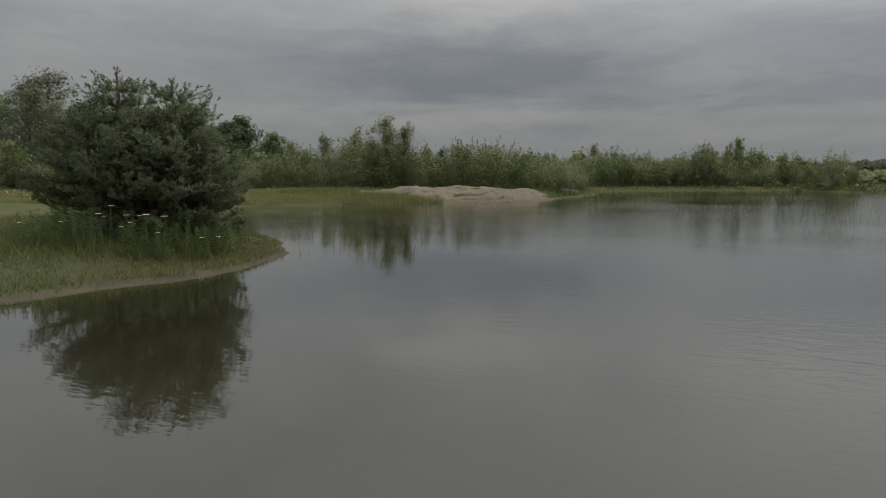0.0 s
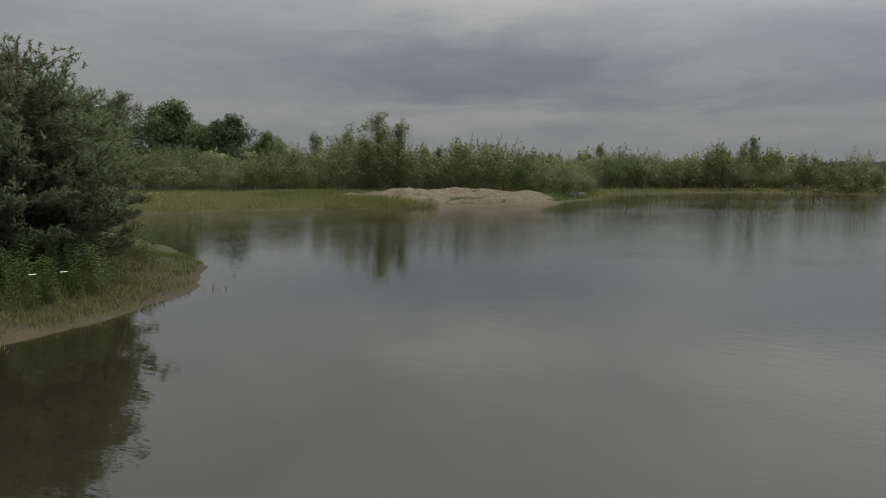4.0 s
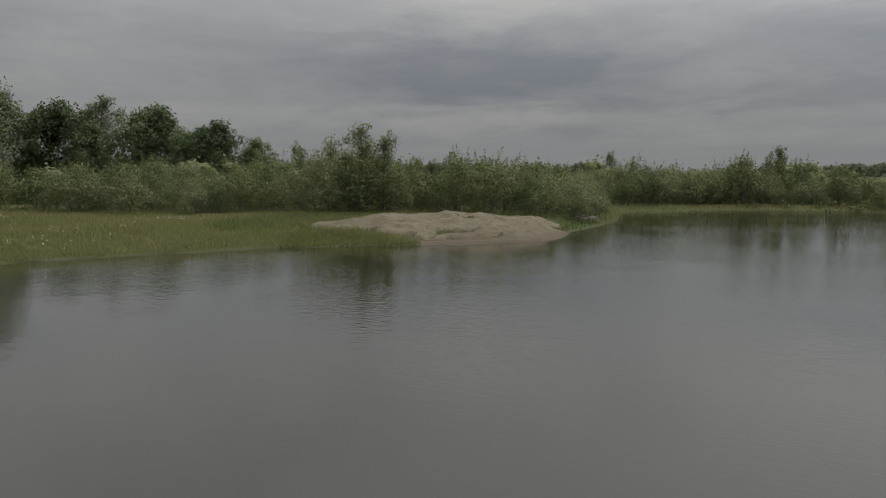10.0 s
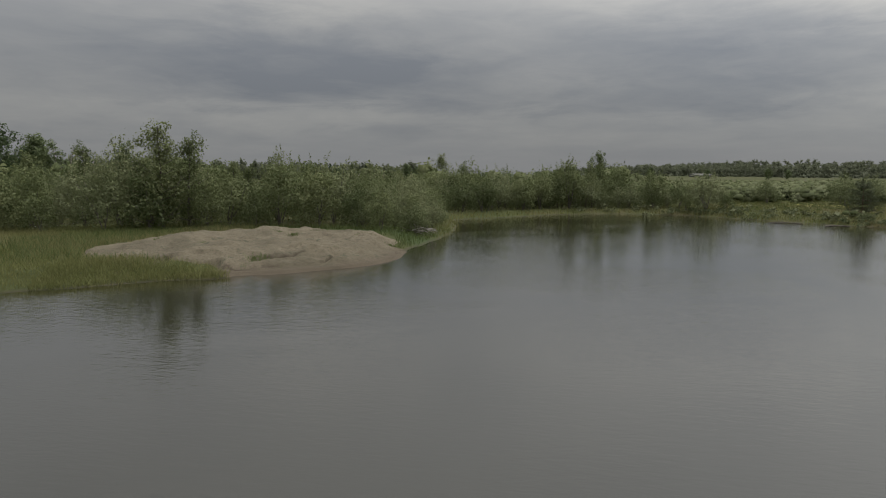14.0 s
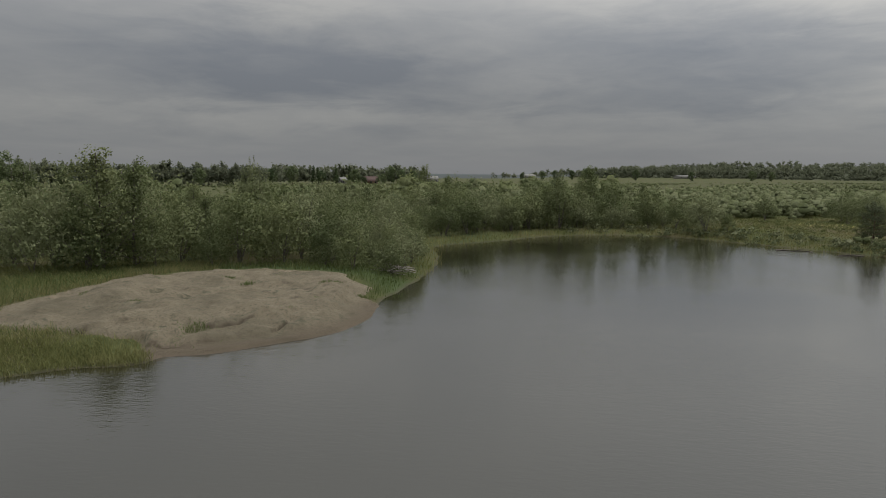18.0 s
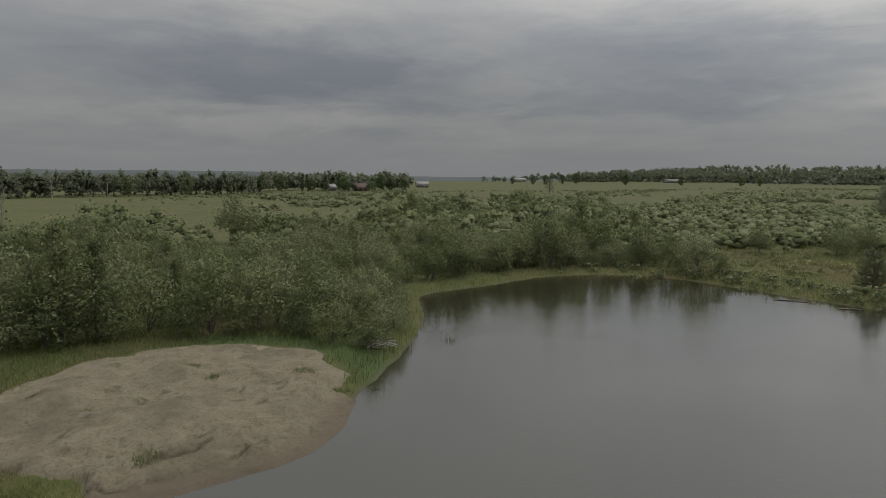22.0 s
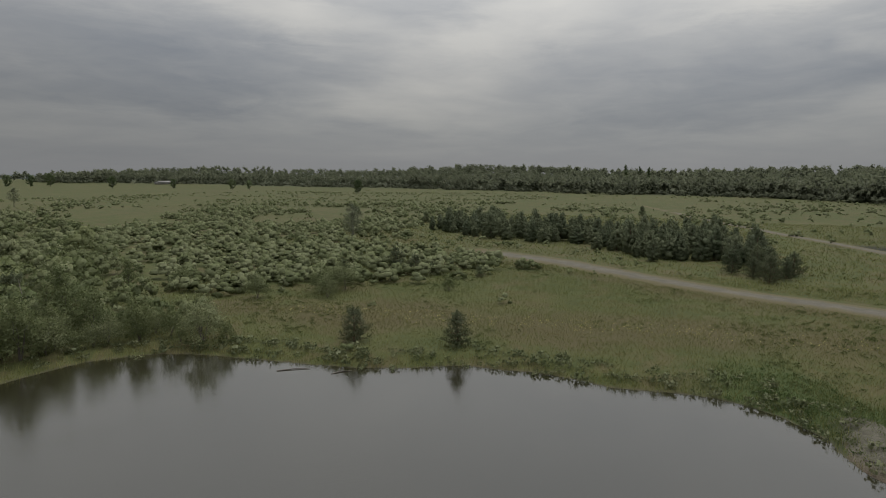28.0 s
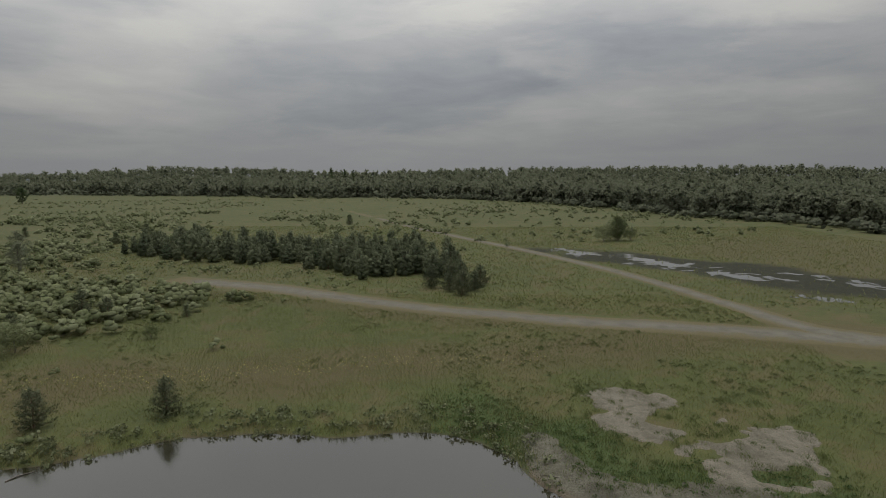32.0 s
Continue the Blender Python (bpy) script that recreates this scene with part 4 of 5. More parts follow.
# the pine grove beside the track
grove = np.random.RandomState(8)
gx, gy = grove.uniform(100, 190, 900), grove.uniform(10, 95, 900)
edge = line_distance(gx, gy, spline([(122, 26), (134, 36), (140, 52), (146, 72), (156, 90)], False, 5), False)[0]
keep = np.where((edge + 4 * fbm(gx, gy, 12, 2) < 12) & (gx > 108))[0][:185]
for k in keep:
    stand(GROVE[k % 4], gx[k], gy[k], grove.uniform(0.6, 1.2), grove.uniform(0, 6), grove.uniform(0.9, 1.25))
for x, y in ((104, 13), (107, 15), (109, 12), (103, 17), (111, 17), (106, 20), (100, 15)):
    stand(PINES[grove.randint(2)], x, y, grove.uniform(1.0, 1.45), grove.uniform(0, 6))


# the shrubs: the nearest as single plants, the rest of the thicket as one mass
def thicket(x, y):
    s = shore_distance(x, y)
    north = step(y + 5.5 * step(x, 3, 7), 42.5, 45) * step(s, 0.3 + 1.6 * (x > 9), 1.0 + 2.4 * (x > 9))
    mound = step(ellipse(x, y, -0.2, 35.7, 9.0, 8.7, -6), 1.0, 1.08)
    reach = y + 0.25 * np.abs(x - 20)
    lim = step(x, -75, -60) * (1 - 0.8 * step(reach, 95, 125)) * (1 - step(reach, 190, 240)) * (1 - step(reach - 1.6 * np.maximum(x - 12, 0), 92, 112) * step(-x, -70, -25))
    meadow = 1 - step(x - 0.5 * (y - 60), 38, 47)
    clear = step(ellipse(x, y, 1.5, 54, 3.0, 2.4), 0.9, 1.1) * step(ellipse(x, y, 9, 62, 2.6, 2.0), 0.9, 1.1)
    return north * mound * lim * meadow * clear


shrubs = np.random.RandomState(21)
sx, sy = scatter(shrubs, 9000, -70, 150, 34, 230, thicket)
nx, ny = scatter(shrubs, 3500, -30, 45, 36, 82, thicket)
sx, sy = np.concatenate([nx, sx]), np.concatenate([ny, sy])
taken = []
cell = {}
for x, y in zip(sx, sy):
    gap = 1.75 + 1.0 * vnoise(x, y, 5.0) if y < 75 else 2.6
    key = (int(x // 2), int(y // 2))
    if all((x - a) ** 2 + (y - b) ** 2 > gap**2 for i in (-1, 0, 1) for j in (-1, 0, 1) for a, b in cell.get((key[0] + i, key[1] + j), ())):
        cell.setdefault(key, []).append((x, y))
        taken.append((x, y))
taken.sort(key=lambda q: math.hypot(q[0] - 6, q[1] - 14))
for k, (x, y) in enumerate(taken[:300]):
    kind = (WILLOWS + DARKS)[shrubs.randint(7)]
    taller = 1.0 + 0.9 * float(fbm(np.array([x]), np.array([y]), 9, 2)[0])
    big = taller * shrubs.uniform(0.55, 1.15) * (1.28 if y > 45 else 1.0) * (0.72 if y < 50 and shore_distance(np.array([x]), np.array([y]))[0] < 2.5 else 1.0)
    stand(kind, x, y, min(big, 1.4), shrubs.uniform(0, 6), shrubs.uniform(0.85, 1.15) * max(1.0, big / 1.4) ** 0.6)


def mass(name, places, sizes, seed, shapes, mat, label, category, tint=1.0):
    """Many plants joined: copies of a few light leaf clouds."""
    rng = np.random.RandomState(seed)
    g, shade = Geo(), []
    z = ground_z(places[:, 0], places[:, 1])
    which = rng.randint(len(shapes), size=len(places))
    for s, (v, f, tri, w) in enumerate(shapes):
        k = np.where(which == s)[0]
        a, c = rng.uniform(0, 6.28, len(k)), sizes[k]
        co, si = np.cos(a)[:, None], np.sin(a)[:, None]
        fat = c[:, None] * rng.uniform(0.85, 1.2, (len(k), 1))
        turned = lambda q: (q[None, :, 0] * co - q[None, :, 1] * si, q[None, :, 0] * si + q[None, :, 1] * co)
        px, py = turned(v)
        wx_, wy_ = turned(w)
        p = np.stack([px * fat + places[k, 0, None], py * fat + places[k, 1, None], v[None, :, 2] * c[:, None] + z[k, None]], -1)
        ways = np.stack([wx_, wy_, np.broadcast_to(w[None, :, 2], wx_.shape)], -1)
        off = (np.arange(len(k)) * len(v))[:, None, None]
        g.f.append((tri[None] + off).reshape(-1, 3) + g.count)
        g.add(p.reshape(-1, 3), (f[None] + off).reshape(-1, 4), ways.reshape(-1, 3))
        shade.append(np.repeat(rng.random(len(k)), len(v)))
    shade = np.concatenate(shade)
    return tagged(new(name, g.mesh(name, mat, attrs={"tint": shade}, soft=True)), label, category, kind="stuff")


def cloud_shape(seed, width, height, base, n, per, leaf, heart=0.5, sides=5, rings=3):
    """A light bush or tree crown: rounded boughs with a few leaf sprays on them."""
    rng = np.random.RandomState(seed)
    c, size = lobes(rng, height - base, width, n, 0.08)
    c = c + [0, 0, base]
    mid = [0, 0, base + 0.3 * (height - base)]
    at, out = sprays(rng, c, size, per, mid)
    lv, lf, lw = leaves(rng, at, out, leaf * 1.3, leaf, 0.8, 0.6)
    if not heart:
        return lv, lf, np.zeros((0, 3), int), lw
    dv, dq, dt, dw = domes(rng, c, size * heart, sides, rings, 0.16, -60, 45)
    dw = unit(0.5 * dw + unit(dv - mid))
    return np.concatenate([dv, lv]), np.concatenate([dq, lf + len(dv)]), dt, np.concatenate([dw, lw])


rest = np.array(taken[300:])
light = [cloud_shape(200 + k, 3.4, 2.7, 0.0, 16, 24, 0.17, 0.5, 5, 3) for k in range(5)]
half = shrubs.random(len(rest)) < 0.62
mass("willow_thicket", rest[half], shrubs.uniform(0.6, 1.4, half.sum()) * (1.05 + 1.1 * fbm(rest[half][:, 0], rest[half][:, 1], 11, 3)), 31, light, M_WILLOWS, "dense grey-green willow thicket beyond the pond", "thicket")
mass("alder_thicket", rest[~half], shrubs.uniform(0.6, 1.6, (~half).sum()) * (1.05 + 1.1 * fbm(rest[~half][:, 0], rest[~half][:, 1], 11, 3)), 32, light, M_ALDERS, "dense dark green shrubs beyond the pond", "thicket")


# low willows dotted over the far meadow
maz, md = shrubs.uniform(-4, 78, 8500), shrubs.uniform(62, 340, 8500)
mx, my = 5 + md * np.sin(np.radians(maz)), 13 + md * np.cos(np.radians(maz))
rows = step(fbm(mx, my, 30, 4) + 0.40 - 0.0016 * md, -0.12, 0.30)
zone = step(mx - 0.5 * (my - 60), 42, 58) * step(my + 0.55 * mx, 94, 112) + step(my, 105, 130) * (1 - step(mx - 0.5 * (my - 60), 42, 58)) * step(mx, -10, 40)
open_ground = step(ellipse(mx, my, 138, 52, 34, 44, -20), 0.9, 1.1) * step(line_distance(mx, my, spline([(112, 66), (102.5, 44), (88.5, 16)], False, 6), False)[0], 6, 9)
ok = rows * zone * open_ground > shrubs.random(len(mx))
mx, my = mx[ok], my[ok]
skyward = lambda shape: (*shape[:3], unit(0.6 * shape[3] + [0, 0, 0.75]))
far_low = [cloud_shape(220 + k, 3.2, 1.9, 0.0, 7, 14, 0.17, 0.80, 6, 3) for k in range(4)]
mass("meadow_willows", np.stack([mx, my], -1), shrubs.uniform(0.4, 1.15, len(mx)), 33, far_low, M_WILLOWS, "low grey willow bushes dotted over the far meadow", "bushes")
mx, my = scatter(shrubs, 900, 150, 420, -130, 60, lambda x, y: step(fbm(x, y, 30, 4), -0.25, 0.3) * step(x + y * 0.6, 150, 175) * step(x + 1.4 * y, 60, 120))
mass("meadow_bushes", np.stack([mx, my], -1), shrubs.uniform(0.4, 1.1, len(mx)), 34, far_low, M_WILLOWS, "low grey willow bushes along the far meadow", "bushes")


def off_road(x, y):
    a = line_distance(x, y, spline([(112, 66), (102.5, 44), (88.5, 16), (80, -11), (73, -33)], False, 6), False)[0]
    b = line_distance(x, y, spline([(222, 32.4), (141, -6.6), (92, -23), (80, -26.5)], False, 6), False)[0]
    return step(a, 3.0, 4.6) * step(b, 1.6, 2.8)


# small scrub over the open field and round the grove
def scrub_share(x, y):
    open_land = np.maximum(step(x - 0.5 * (y - 60), 50, 66), step(y + 0.25 * np.abs(x - 20), 190, 240)) * off_road(x, y) * (1 - marsh_share(x, y)) * (1 - wood_share(x, y))
    near_grove = 1 - step(ellipse(x, y, 132, 50, 42, 52, -20), 0.75, 1.15)
    left = step(y - 0.12 * x, 30, 60)
    back = step(np.hypot(x - 5, y - 13), 200, 280)
    return open_land * np.clip(0.75 * near_grove * step(y - 0.9 * (x - 112), 24, 34) + (0.7 * left + 0.55 * back) * step(fbm(x, y, 35, 4), -0.15, 0.25), 0, 1)


dx_, dy_ = scatter(shrubs, 12500, -40, 480, -120, 420, scrub_share)
low_dots = [cloud_shape(230 + k, 2.4, 1.6, 0.0, 5, 11, 0.17, 0.80, 6, 3) for k in range(3)]
mass("field_willows", np.stack([dx_, dy_], -1)[::2], shrubs.uniform(0.25, 0.95, len(dx_[::2])), 35, low_dots, M_WILLOWS, "small grey willow bushes dotted over the open field", "bushes")
mass("field_shrubs", np.stack([dx_, dy_], -1)[1::2], shrubs.uniform(0.25, 1.0, len(dx_[1::2])) ** 1.3, 36, low_dots, M_ALDERS, "small dark green shrubs dotted over the open field", "bushes")


# the woods that close the view
wrng = np.random.RandomState(44)
az = np.concatenate([wrng.uniform(-40, 14.5, 800), wrng.uniform(21, 30, 60), wrng.uniform(29, 60, 1000), wrng.uniform(58, 96, 1900), wrng.uniform(94, 127, 2300)])
dist = np.interp(az, WOOD_AZ, WOOD_START) + np.interp(az, WOOD_AZ, WOOD_DEPTH) * wrng.random(len(az)) ** 1.5
wx, wy = 5 + dist * np.sin(np.radians(az)), 13 + dist * np.cos(np.radians(az))
dist = dist + 30 * fbm(wx, wy, 80, 3)
wx, wy = 5 + dist * np.sin(np.radians(az)), 13 + dist * np.cos(np.radians(az))
tall = [cloud_shape(240 + k, 6.0, 11.5, 0.0, 12, 15, 0.78, 0.5, 5, 3) for k in range(5)]
broad = [cloud_shape(250 + k, 8.5, 11.0, 0.0, 6, 10, 1.25, 0.5, 5, 3) for k in range(4)]
tall, broad = [skyward(q) for q in tall], [skyward(q) for q in broad]
near = dist < 420
eaz = wrng.uniform(28, 126, 1500)
ed = np.interp(eaz, WOOD_AZ, WOOD_START) + wrng.uniform(-14, 40, len(eaz))
ex, ey = 5 + ed * np.sin(np.radians(eaz)), 13 + ed * np.cos(np.radians(eaz))
ed = ed + 30 * fbm(ex, ey, 80, 3)
ex, ey = 5 + ed * np.sin(np.radians(eaz)), 13 + ed * np.cos(np.radians(eaz))
mass("wood_edge_bushes", np.stack([ex, ey], -1), wrng.uniform(0.9, 2.2, len(ex)), 47, far_low, M_FOREST, "grey-green bushes along the woodland edge", "bushes")
mass("woodland", np.stack([wx[near], wy[near]], -1), wrng.uniform(0.7, 1.25, near.sum()), 45, tall, M_FOREST, "mixed dark green woodland along the meadow's edge", "woodland")
mass("far_woodland", np.stack([wx[~near], wy[~near]], -1), wrng.uniform(0.8, 1.35, (~near).sum()), 46, broad, M_FOREST, "distant dark green wooded hills", "woodland")


# far hills on the horizon, their haze painted in as blue-grey colour
def build_hills(name, a0, a1, dist, heights, seed):
    az = np.radians(np.linspace(a0, a1, 160))
    h = np.interp(np.linspace(0, 1, 160), np.linspace(0, 1, len(heights)), heights) * (1 + 1.1 * fbm(np.arange(160) * 1.0 + seed * 50, np.zeros(160), 17, 4))
    ring = lambda d, z: np.stack([d * np.sin(az), d * np.cos(az), z], -1)
    v = np.concatenate([ring(dist - 500, 0 * h - 2), ring(dist - 150, h * 0.75), ring(dist, h), ring(dist + 300, 0 * h - 2)])
    i, j = np.meshgrid(np.arange(3), np.arange(159), indexing="ij")
    f = np.stack([i * 160 + j, i * 160 + j + 1, (i + 1) * 160 + j + 1, (i + 1) * 160 + j], -1).reshape(-1, 4)
    tagged(new(name, Geo().add(v, f).mesh(name, M_HILLS, True)), "low wooded hills on the horizon, painted blue-grey for haze", "hills", kind="structure")


build_hills("backdrop", -60, 150, 3300, [34, 40, 34, 46, 40, 26, 14, 14, 14, 12, 12, 12, 12, 14, 14], 1)


# ---------------------------------------------------------------- grasses
def blades(rng, x, y, height, width, lean=0.8, simple=False):
    n = len(x)
    z = ground_z(x, y) - 0.03
    a = rng.uniform(0, 2 * np.pi, n)
    h = height * rng.uniform(0.5, 1.25, n)
    w = width * rng.uniform(0.6, 1.4, n)
    dx, dy = np.cos(a), np.sin(a)
    l = rng.uniform(0.05, lean, n) * h * 1.2
    b = rng.uniform(0, 2 * np.pi, n)
    base = np.stack([x, y, z], -1)
    s = np.stack([dx * w / 2, dy * w / 2, 0 * w], -1)
    mid = base + np.stack([np.cos(b) * l * 0.35, np.sin(b) * l * 0.35, h * 0.55], -1)
    tip = base + np.stack([np.cos(b) * l, np.sin(b) * l, h], -1)
    if simple:
        return np.stack([base - s, base + s, tip], 1).reshape(-1, 3), np.zeros((0, 4), int), np.arange(3 * n).reshape(-1, 3)
    v = np.stack([base - s, base + s, mid + s * 0.7, mid - s * 0.7, tip], 1).reshape(-1, 3)
    o = np.arange(n)[:, None] * 5
    return v, o + [[0, 1, 2, 3]], o + [[3, 2, 4]]


def grass(name, seed, n, box, keep, height, width, mat, label, lean=0.9, simple=False):
    rng = np.random.RandomState(seed)
    x, y = scatter(rng, n, *box, keep)
    h = height * (1 + 0.5 * fbm(x, y, 2.5, 3))
    v, f4, f3 = blades(rng, x, y, h, width, lean, simple)
    g = Geo()
    g.v, g.f, g.w, g.count = [v], [q for q in (f4, f3) if len(q)], [0 * v], len(v)
    tagged(new(name, g.mesh(name, mat)), label, "grass", kind="stuff")


def bare(x, y):
    s = shore_distance(x, y)
    sand, mud, lush, dry = covers(x, y, s)
    sand = step(sand + 0.45 * fbm(x, y, 2.0, 3), 0.25, 0.55)
    sand = np.maximum(sand, np.where((x > 34) & (x < 64), step(patch_mask(x, y, s), 0.3, 0.6), 0))
    return (1 - sand) * (1 - np.where(x < 0, 0.45, 0.9) * mud) * step(s, 0.0, 0.35)


grass("rank_spit_grass", 59, 26000, (-13.5, -4.6, -2.5, 7.5), lambda x, y: step(shore_distance(x, y) + 0.8 * fbm(x, y, 1.4, 3), 0.7, 1.7), 0.24, 0.012, M_SPIT, "tall green grass round the foot of the pine")
grass("island_grass", 61, 105000, (-13.2, -4.3, -4.2, 7), lambda x, y: bare(x, y) * np.clip(0.75 + 1.2 * fbm(x, y, 0.9, 3), 0.15, 1), 0.10, 0.013, M_SPIT, "short green grass on the spit beside the pine")
grass("bank_grass", 62, 170000, (-34, 0, 19, 47), bare, 0.27, 0.022, M_BANK, "tall yellow-green meadow grass along the bank", 1.2, True)
grass("mound_grass", 63, 22000, (-14, 12, 30, 48), lambda x, y: bare(x, y) * (ellipse(x, y, -0.2, 35.2, 12.5, 10.5, -6) < 1), 0.35, 0.028, M_LUSH, "bright green grass fringing the sand mound")
grass("tip_grass", 64, 11000, (-7, -0.9, 26.5, 31), lambda x, y: step(shore_distance(x, y), -0.15, 0.1) * (1 - step(y + 0.37 * (x + 4), 29.0, 29.9)), 0.26, 0.022, M_BANK, "dense green grass at the water's edge")
grass("field_grass", 65, 215000, (36, 100, -22, 84), lambda x, y: bare(x, y) * off_road(x, y), 0.25, 0.042, M_GRASS, "green meadow grass on the far side of the pond", 1.2, True)
grass("tawny_grass", 66, 52000, (48, 92, -30, 66), lambda x, y: covers(x, y, shore_distance(x, y))[3] * off_road(x, y), 0.16, 0.03, M_DRY, "tawny dry meadow grass in a broad strip")
grass("lush_grass", 67, 75000, (34, 62, -16, 24), lambda x, y: covers(x, y, shore_distance(x, y))[2] * bare(x, y), 0.26, 0.035, M_LUSH, "lush dark green grass along the muddy shore")
grass("open_grass", 70, 90000, (92, 230, -95, 110), lambda x, y: off_road(x, y) * (1 - 0.93 * marsh_share(x, y)), 0.38, 0.13, M_GRASS, "rough green grass over the open meadow", 1.3, True)
grass("rank_grass", 71, 26000, (80, 230, -95, 90), lambda x, y: off_road(x, y) * (1 - 0.9 * marsh_share(x, y)) * step(fbm(x, y, 22, 4), 0.05, 0.3), 0.4, 0.10, M_DRY, "tawny grass in patches over the open meadow", 1.2, True)
grass("shore_reeds", 68, 50000, (10, 54, 8, 64), lambda x, y: 1 - step(np.abs(shore_distance(x, y) - 0.7), 0.5, 1.3), 0.42, 0.028, M_REED, "yellow-green reeds along the pond shore", 0.6)
grass("thicket_grass", 69, 16000, (-40, 45, 42, 80), lambda x, y: bare(x, y), 0.45, 0.03, M_GRASS, "tall rank grass between the shrubs")

# the low many-stemmed pine on the spit
for k, x, y, h, w, st in ((0, -8.35, 2.7, 3.45, 2.4, 2), (1, -7.15, 2.3, 3.2, 2.5, 2), (2, -6.45, 3.1, 2.8, 1.8, 1), (3, -7.9, 4.8, 2.9, 2.6, 2)):
    p = make_pine("spreading_pine", 131 + k, h, w, 18, 0.0080, 0.066, 10, 8, "broad low pine on the grassy spit by the water", stems=st, spread=0.5, low=0.06, bush=True, tufts=4)
    p.location = (x, y, float(ground_z(x, y)[0]) - 0.03)

for t in (*WILLOWS, *DARKS, *BIRCHES, *OAKS, AIRY, *PINES, *GROVE, SPRUCE):
    drop(t)


# ---------------------------------------------------------------- bare sand and mud
def build_overlay(name, box, pitch, mask, relief, mat, label, category, cracks=None):
    """A finely shaped sheet over the ground, sinking below it where the mask fades."""
    xs, ys = np.arange(box[0], box[1], pitch), np.arange(box[2], box[3], pitch)
    gx, gy = np.meshgrid(xs, ys, indexing="ij")
    s = shore_distance(gx, gy)
    w = mask(gx, gy, s)
    z = land(gx, gy, s) + 0.02 + np.clip(w - 0.5, -0.5, 0.12) * 0.28 + relief(gx, gy, s) * np.clip(w * 2 - 0.8, 0, 1) * step(s, 0.0, 1.4)
    n, m = gx.shape
    i, j = np.meshgrid(np.arange(n - 1), np.arange(m - 1), indexing="ij")
    i, j = i.ravel(), j.ravel()
    ok = np.maximum.reduce([w[i, j], w[i + 1, j], w[i, j + 1], w[i + 1, j + 1]]) > 0.18
    i, j = i[ok], j[ok]
    f = np.stack([i * m + j, (i + 1) * m + j, (i + 1) * m + j + 1, i * m + j + 1], -1)
    used, back = np.unique(f, return_inverse=True)
    v = np.stack([gx, gy, z], -1).reshape(-1, 3)[used]
    me = Geo().add(v, back.reshape(-1, 4)).mesh(name, mat, True, {"wet": np.clip(1 - s / 1.3, 0, 1).ravel()[used], "crack_shade": (cracks(gx, gy, s) if cracks else 0 * s).ravel()[used]})
    tagged(new(name, me), label, category, kind="structure")


def sand_material(name, pale, tan, dark, scrub):
    k = Mat(name)
    pos = k.position()
    flat = k.scaled(pos, (1, 1, 0))
    big, mid, fine = k.noise(flat, 0.28, 5.0, 0.6, 0.5), k.noise(flat, 1.6, 8.0, 0.74, 0.3), k.noise(flat, 9.0, 6.0, 0.8)
    c = k.mix(k.smooth(mid, 0.32, 0.68), tan, pale)
    c = k.mix(k.math("MULTIPLY", k.smooth(big, 0.45, 0.65), 0.6), c, dark)
    c = k.mix(k.math("MULTIPLY", k.smooth(fine, 0.48, 0.62), 0.75), c, dark)
    c = k.mix(k.math("MULTIPLY", k.smooth(k.noise(flat, 0.9, 6.0, 0.7, 0.8), 0.56, 0.68), scrub), c, (0.085, 0.085, 0.055))
    c = k.mix(k.math("MULTIPLY", k.smooth(k.attribute("wet"), 0.2, 0.95), 0.75), c, (0.118, 0.094, 0.068))
    # near-black brown painted in for the shade inside crevices and pits
    c = k.mix(k.math("MULTIPLY", k.attribute("crack_shade"), 0.85), c, (0.055, 0.042, 0.030))
    h = k.math("ADD", mid, k.math("MULTIPLY", fine, 0.4))
    return k.surface(c, 0.95, k.bump(h, 1.0, 0.16), spec=0.2)


M_SAND = sand_material("pale_trampled_sand", (0.222, 0.190, 0.136), (0.172, 0.146, 0.102), (0.104, 0.092, 0.063), 0.95)
M_PATCH = sand_material("grey_sandy_soil", (0.205, 0.184, 0.146), (0.145, 0.130, 0.100), (0.080, 0.074, 0.052), 0.9)


def mound_mask(x, y, s):
    return covers(x, y, s)[0] + 0.3 * fbm(x, y, 1.2, 3)


def mound_crack_shade(x, y, s):
    """Mask of painted shade: ragged slump crevices that run along the bank, and small trampled pits."""
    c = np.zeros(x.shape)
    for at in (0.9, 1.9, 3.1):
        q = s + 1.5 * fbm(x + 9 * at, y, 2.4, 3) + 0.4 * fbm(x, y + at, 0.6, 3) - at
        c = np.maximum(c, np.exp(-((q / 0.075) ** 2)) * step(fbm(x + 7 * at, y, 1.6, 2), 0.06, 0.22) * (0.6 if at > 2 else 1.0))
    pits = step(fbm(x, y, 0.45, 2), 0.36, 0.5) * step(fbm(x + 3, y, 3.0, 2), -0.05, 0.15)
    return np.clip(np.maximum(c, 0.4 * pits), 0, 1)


def mound_relief(x, y, s):
    r = 0.17 * fbm(x, y, 0.6, 3) + 0.34 * fbm(x, y, 1.9, 3)
    # small scarps where the bank slumps towards the water
    for at, deep in ((0.9, 0.13), (1.9, 0.15), (3.1, 0.08)):
        q = s + 1.5 * fbm(x + 9 * at, y, 2.4, 3) + 0.4 * fbm(x, y + at, 0.6, 3) - at
        r = r + deep * step(q, -0.08, 0.08) * (1 - step(q, 0.3, 1.3)) * step(fbm(x - 5 * at, y, 3.0, 2), -0.12, 0.05)
        r = r - 0.07 * np.exp(-((q / 0.08) ** 2)) * step(fbm(x + 7 * at, y, 1.6, 2), 0.08, 0.24)
    return r


